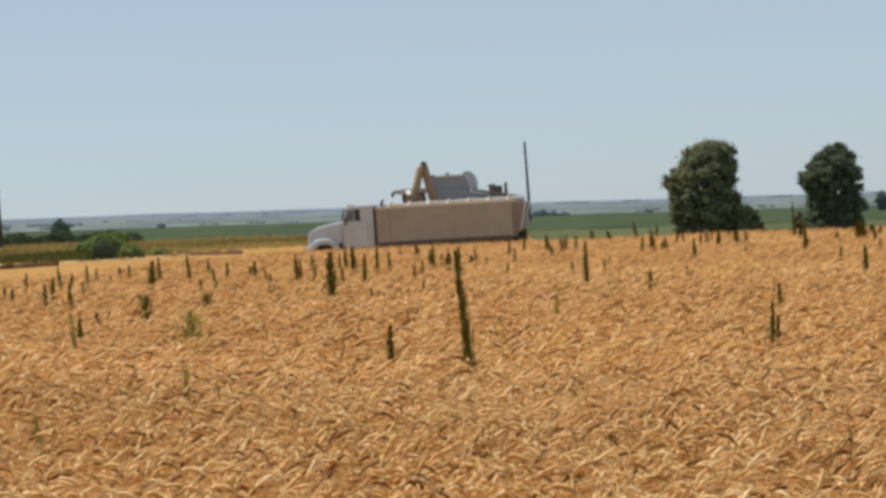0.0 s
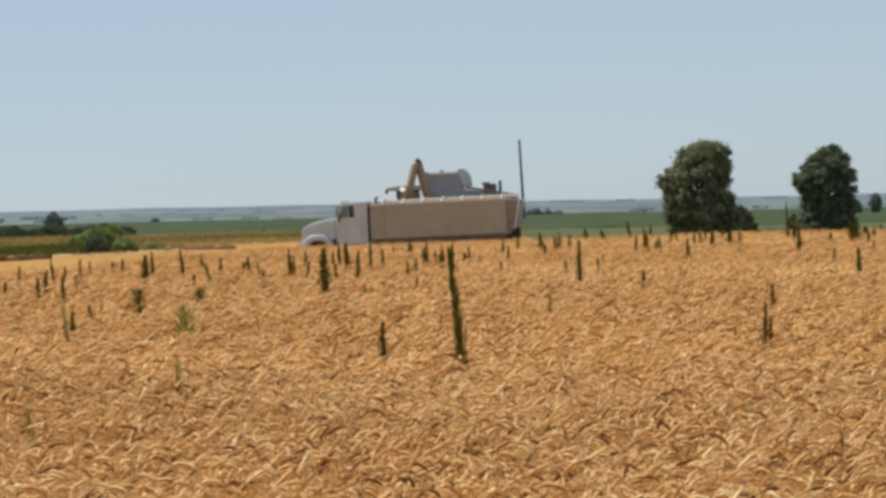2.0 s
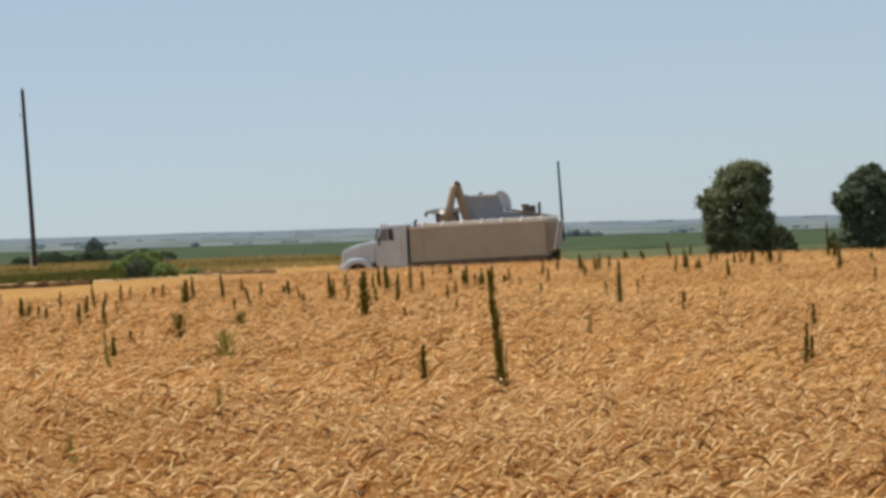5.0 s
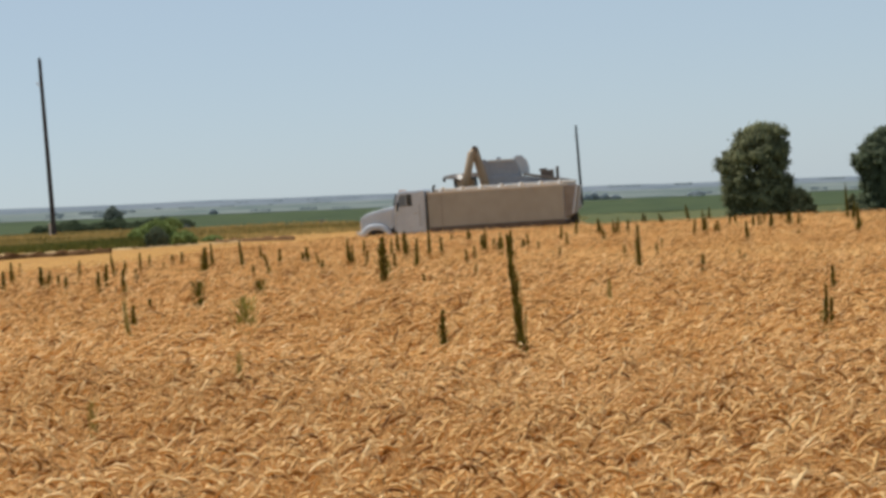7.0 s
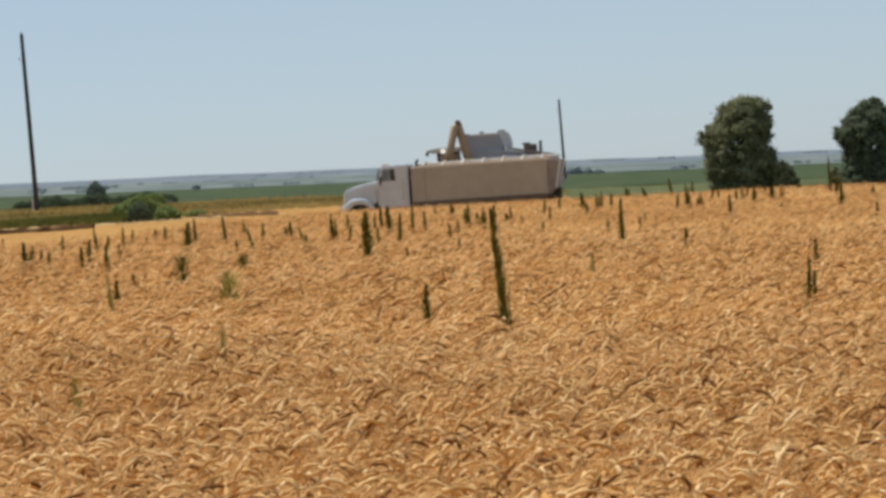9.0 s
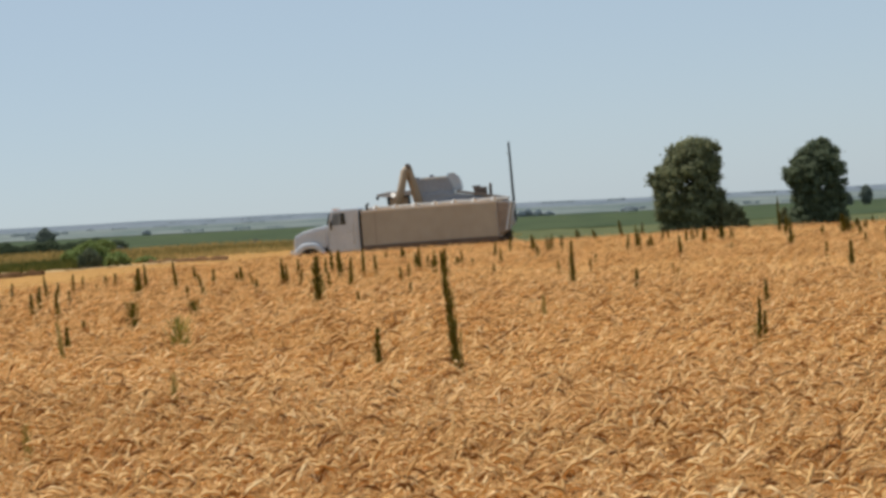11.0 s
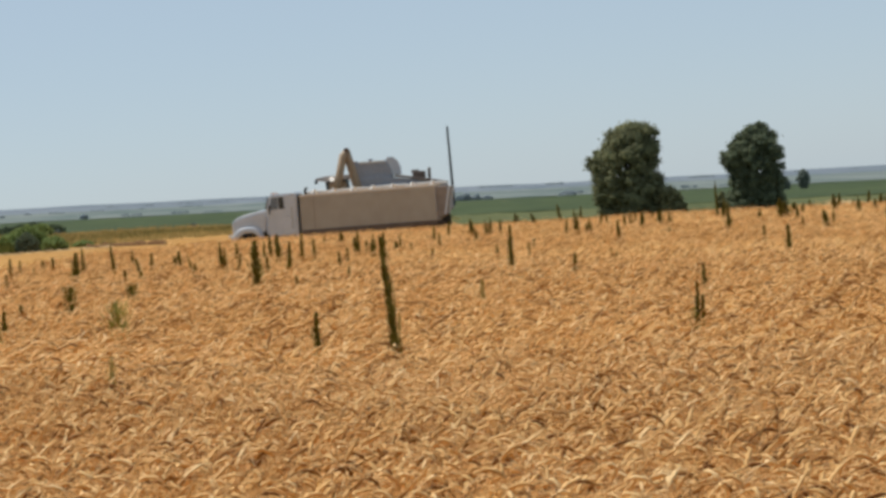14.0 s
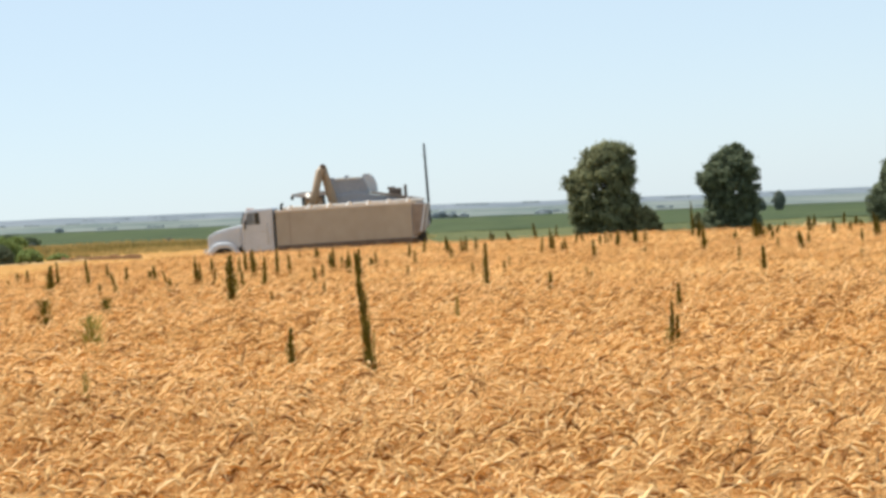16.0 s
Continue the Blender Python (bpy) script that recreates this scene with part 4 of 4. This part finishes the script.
# place, height, lean and width of each weed, band by band away from the near edge
WEEDS_A = [
    (-2.84, 18.7, 0.99, 4, 0.036), (-3.3, 22.7, 0.88, 5, 0.036), (-0.68, 25.3, 0.96, -6, 0.036), (1.99, 25.3, 1.04, 4, 0.036), (-1.25, 25.6, 1.34, 4, 0.061),
    (-3.95, 25.8, 1.09, 3, 0.036), (-0.29, 26.5, 0.99, 2, 0.036), (-4.73, 26.7, 1.02, 3, 0.036), (-4.43, 27.3, 1.05, 0, 0.04), (1.51, 27.6, 1.34, 1, 0.036),
    (-1.08, 27.7, 0.93, -1, 0.036), (-5.64, 27.9, 1.08, 4, 0.041), (-5.12, 27.9, 1.02, 1, 0.036), (-5.18, 28, 1.11, 1, 0.048), (-4.53, 28.2, 1.11, 3, 0.042),
    (-5.17, 28.8, 0.99, 2, 0.036), (-4.27, 29.3, 1.02, -2, 0.036), (-2.96, 29.8, 0.99, -1, 0.036), (-5.43, 30, 1.02, 0, 0.036), (5.08, 30.3, 1.14, 1, 0.045),
]
WEEDS_B = [
    (-2.21, 30.3, 1.02, 4, 0.045), (-2.61, 30.5, 1.16, -14, 0.038), (2.94, 30.8, 0.89, 5, 0.036), (-6.17, 31.2, 1.12, 2, 0.039), (-1.1, 31.8, 1.22, 2, 0.04),
    (-1.4, 32, 1.04, 4, 0.036), (3.19, 32.6, 0.92, -3, 0.036), (-3.93, 32.7, 1.2, 2, 0.063), (-5.68, 33.1, 1.08, 5, 0.036), (-5.24, 34.1, 1.04, 7, 0.036),
    (-5.29, 34.5, 1.15, -4, 0.036), (-0.49, 35.8, 0.99, 2, 0.037), (0.17, 35.8, 1.24, 3, 0.061), (5.68, 36.3, 1.05, 5, 0.037), (1.89, 36.3, 0.97, -4, 0.037),
    (-3.72, 36.4, 1.24, -4, 0.036), (2.32, 36.8, 0.96, 1, 0.038), (7.73, 37.1, 0.92, -1, 0.036), (-7.23, 37.5, 1.01, -1, 0.036), (-5.47, 37.5, 1.1, 3, 0.036),
]
WEEDS_C = [
    (0.92, 38.3, 0.92, 0, 0.039), (-0.43, 38.5, 0.99, 4, 0.036), (-4.49, 39, 1.19, -1, 0.04), (-3.49, 39, 1.06, 3, 0.036), (-5.39, 39.4, 0.91, 5, 0.036),
    (-0.03, 40, 1.18, 4, 0.05), (-3.06, 40.2, 1.05, 0, 0.07), (-1.51, 40.8, 1.25, -2, 0.06), (-1.94, 41.2, 1.14, -1, 0.051), (2.6, 41.6, 0.95, 9, 0.036),
    (-5.95, 41.7, 1.01, 5, 0.036), (-0.98, 42, 1.11, 1, 0.043), (-0.24, 42.3, 1.12, -3, 0.062), (-1.23, 42.5, 1.24, 3, 0.036), (-1.9, 43.2, 1.11, 2, 0.036),
    (-2.37, 43.4, 1.09, 2, 0.036), (0.57, 43.8, 1, -6, 0.075), (4.39, 43.9, 1.17, 0, 0.045), (-0.03, 43.9, 0.99, 1, 0.045), (-5.73, 44, 0.96, -2, 0.055),
]
WEEDS_D = [
    (-1.8, 44.3, 1.22, 1, 0.045), (-5.66, 44.3, 0.99, -1, 0.045), (-0.31, 44.4, 1.2, 3, 0.045), (-0.12, 44.4, 1.02, 1, 0.055), (-4.23, 44.4, 1.05, -2, 0.036),
    (0.73, 44.8, 0.93, -2, 0.036), (0.54, 45, 1.08, 0, 0.036), (1.22, 45.5, 1.07, 2, 0.036), (8.87, 47.4, 1.15, -8, 0.081), (8.41, 48.3, 1.01, 1, 0.038),
    (2.09, 48.5, 1.06, -4, 0.061), (5.73, 48.8, 0.94, 9, 0.039), (10.45, 50, 1.13, 2, 0.051), (7.27, 50.3, 1.21, -1, 0.063), (9.37, 50.8, 1.11, 7, 0.052),
    (9.31, 51.1, 1.08, -1, 0.064), (4.21, 54.8, 1.15, 8, 0.044), (4.57, 55.4, 1.36, 0, 0.057), (4.97, 55.5, 1.09, -1, 0.069), (1.36, 56.1, 1.11, 4, 0.045),
]
WEEDS_E = [
    (6.26, 56.9, 1.19, 3, 0.084), (2.84, 59, 1.22, 2, 0.036), (2.72, 59.2, 1.18, 2, 0.061), (3.08, 59.5, 1.17, 2, 0.047), (2.54, 59.7, 1.23, -8, 0.075),
    (-1.11, 60, 0.96, 0, 0.036), (-0.83, 61, 1.07, 7, 0.076), (1.83, 62, 1.2, 7, 0.049), (13.55, 62.9, 1.42, -3, 0.093), (11.09, 64.7, 1.09, 1, 0.066),
    (7.64, 66.1, 1.17, 7, 0.113), (7.95, 66.9, 1.16, 7, 0.053), (10.69, 67.4, 1.09, -2, 0.054), (11.17, 67.5, 1.35, 1, 0.115), (7.05, 69.2, 1.11, 2, 0.055),
    (9.97, 69.4, 1.1, -3, 0.055), (11.94, 70.6, 1.23, -3, 0.152), (7.38, 71.2, 1.14, 5, 0.057), (6.78, 74, 1.13, 8, 0.042), (7.22, 74.3, 1.13, -9, 0.042),
]
WEEDS_F = [
    (6.97, 74.7, 1.05, -1, 0.042), (8.24, 76.9, 1.12, 1, 0.044), (15.52, 78.7, 1.25, 2, 0.08), (16.48, 81, 1.17, 1, 0.083), (15.42, 81.8, 1.37, -2, 0.121),
    (14.38, 81.9, 1.13, -2, 0.084), (11.6, 82.6, 2.04, -1, 0.05), (14.21, 82.7, 1.15, -5, 0.141), (9.86, 86.6, 1.07, 0, 0.049), (6.27, 92.8, 1.27, -15, 0.095),
    (19.69, 95.7, 1.34, 7, 0.12), (20.09, 96.1, 1.23, -2, 0.12), (13.61, 106.5, 1.18, -1, 0.06), (18.98, 106.5, 1.26, 0, 0.085), (20.06, 106.5, 1.51, 7, 0.133),
    (20.67, 106.5, 1.19, 5, 0.085), (21.38, 106.5, 1.56, 5, 0.085), (23.1, 106.5, 1.22, 5, 0.06), (6.17, 106.5, 1.3, 0, 0.109), (8.3, 106.5, 1.63, -6, 0.085),
]
WEEDS_G = [
    (9.04, 106.5, 1.47, 0, 0.085),
]
for band in (WEEDS_A, WEEDS_B, WEEDS_C, WEEDS_D, WEEDS_E, WEEDS_F, WEEDS_G):
    for k, (x, y, h, lean, w) in enumerate(band):
        shape = SPIKY[(0, 2)[k % 2]] if w < 0.05 else SPIKY[(1, 0, 3)[k % 3]]
        weed(x, y, h, lean, w, shape, "broad clump of dark green spiky weeds above the wheat" if w > 0.07 else "tall dark green spiky weed rising above the wheat")
weed(11.72, 82.0, 1.42, 3, 0.11, SPIKY[3], "broad clump of dark green spiky weeds above the wheat")
weed(-2.16, 35.1, 1.22, 2, 0.06, SPIKY[3], "bushy green weed with thin side shoots in the wheat")
weed(-2.34, 35.2, 1.08, -14, 0.03, SPIKY[0], "thin leaning green weed in the wheat")
weed(-2.02, 35.0, 1.06, 9, 0.03, SPIKY[2], "thin leaning green weed in the wheat")
weed(0.13, 14.1, 1.49, -2.5, 0.03, SPIKY[2], "tallest dark green spiky weed towering over the wheat")
weed(-0.40, 15.0, 1.03, 1, 0.034, SPIKY[0], "short dark green spiky weed rising above the wheat")
weed(1.90, 15.1, 1.09, 1, 0.036, SPIKY[1], "tall dark green spiky weed rising above the wheat")
weed(2.58, 19.7, 1.05, 2, 0.034, SPIKY[2], "tall dark green spiky weed rising above the wheat")
for x, y, h, w in ((-1.85, 17.6, 1.05, 0.085), (-2.77, 22.5, 1.03, 0.07), (-2.3, 24.1, 0.98, 0.06)):
    weed(x, y, h, random.uniform(-4, 4), w, BUSHY[0 if y > 20 else 1], "bushy green weed growing up through the wheat")
for x, y, h in ((-1.5, 9.1, 0.98), (-1.3, 11.7, 0.98), (-2.61, 17.5, 1.06), (0.87, 19.7, 1.0)):
    weed(x, y, h, random.uniform(-4, 4), 0.022, BUSHY[3], "small green weed half hidden in the wheat")


# ---- grass strip beyond the stubble ----
def grass_strip(name, n, x0, x1, depth, near_x, near_y, tall, mat, seed, label):
    """Blades on the ground from a near edge to so many metres behind it."""
    rng = np.random.default_rng(seed)
    x = rng.uniform(x0, x1, n)
    y = np.interp(x, near_x, near_y) + depth * rng.uniform(0, 1, n)
    x, y = x[y < 263], y[y < 263]
    n = len(x)
    z = ground_z(x, y)
    h = tall * rng.uniform(0.45, 1.1, n) * (0.8 + 0.4 * np.sin(x * 0.21) * np.sin(y * 0.13 + x * 0.05))
    w = rng.uniform(0.015, 0.05, n)
    a = rng.uniform(0, math.pi, n)
    dx, dy = np.cos(a) * w, np.sin(a) * w
    tip = rng.normal(0.08, 0.08, n)
    v = np.stack([np.stack([x - dx, y - dy, z], -1), np.stack([x + dx, y + dy, z], -1), np.stack([x + dx * 0.8 + tip, y + dy, z + h * 0.7], -1), np.stack([x + tip, y, z + h], -1)], 1).reshape(-1, 3)
    ob = link_arrays(name, v, np.arange(n * 4).reshape(-1, 4), mat)
    tagged(ob, label, "grass", kind="stuff")


grass_strip("dry_grass", 80000, -95, 8, 116, (-95, -30, -5, 20), (152, 155, 205, 235), 0.55, DRYGRASS, 8, "strip of tall dry and green grass along the stubble")
grass_strip("green_grass", 26000, -70, -22.5, 14, (-70, -22), (149, 152), 0.65, GREENGRASS, 9, "band of taller green grass beside the stubble")
grass_strip("meadow_grass", 36000, 7, 48, 60, (7, 48), (118, 120), 0.45, DRYGRASS, 10, "rough dry and green grass round the trees")
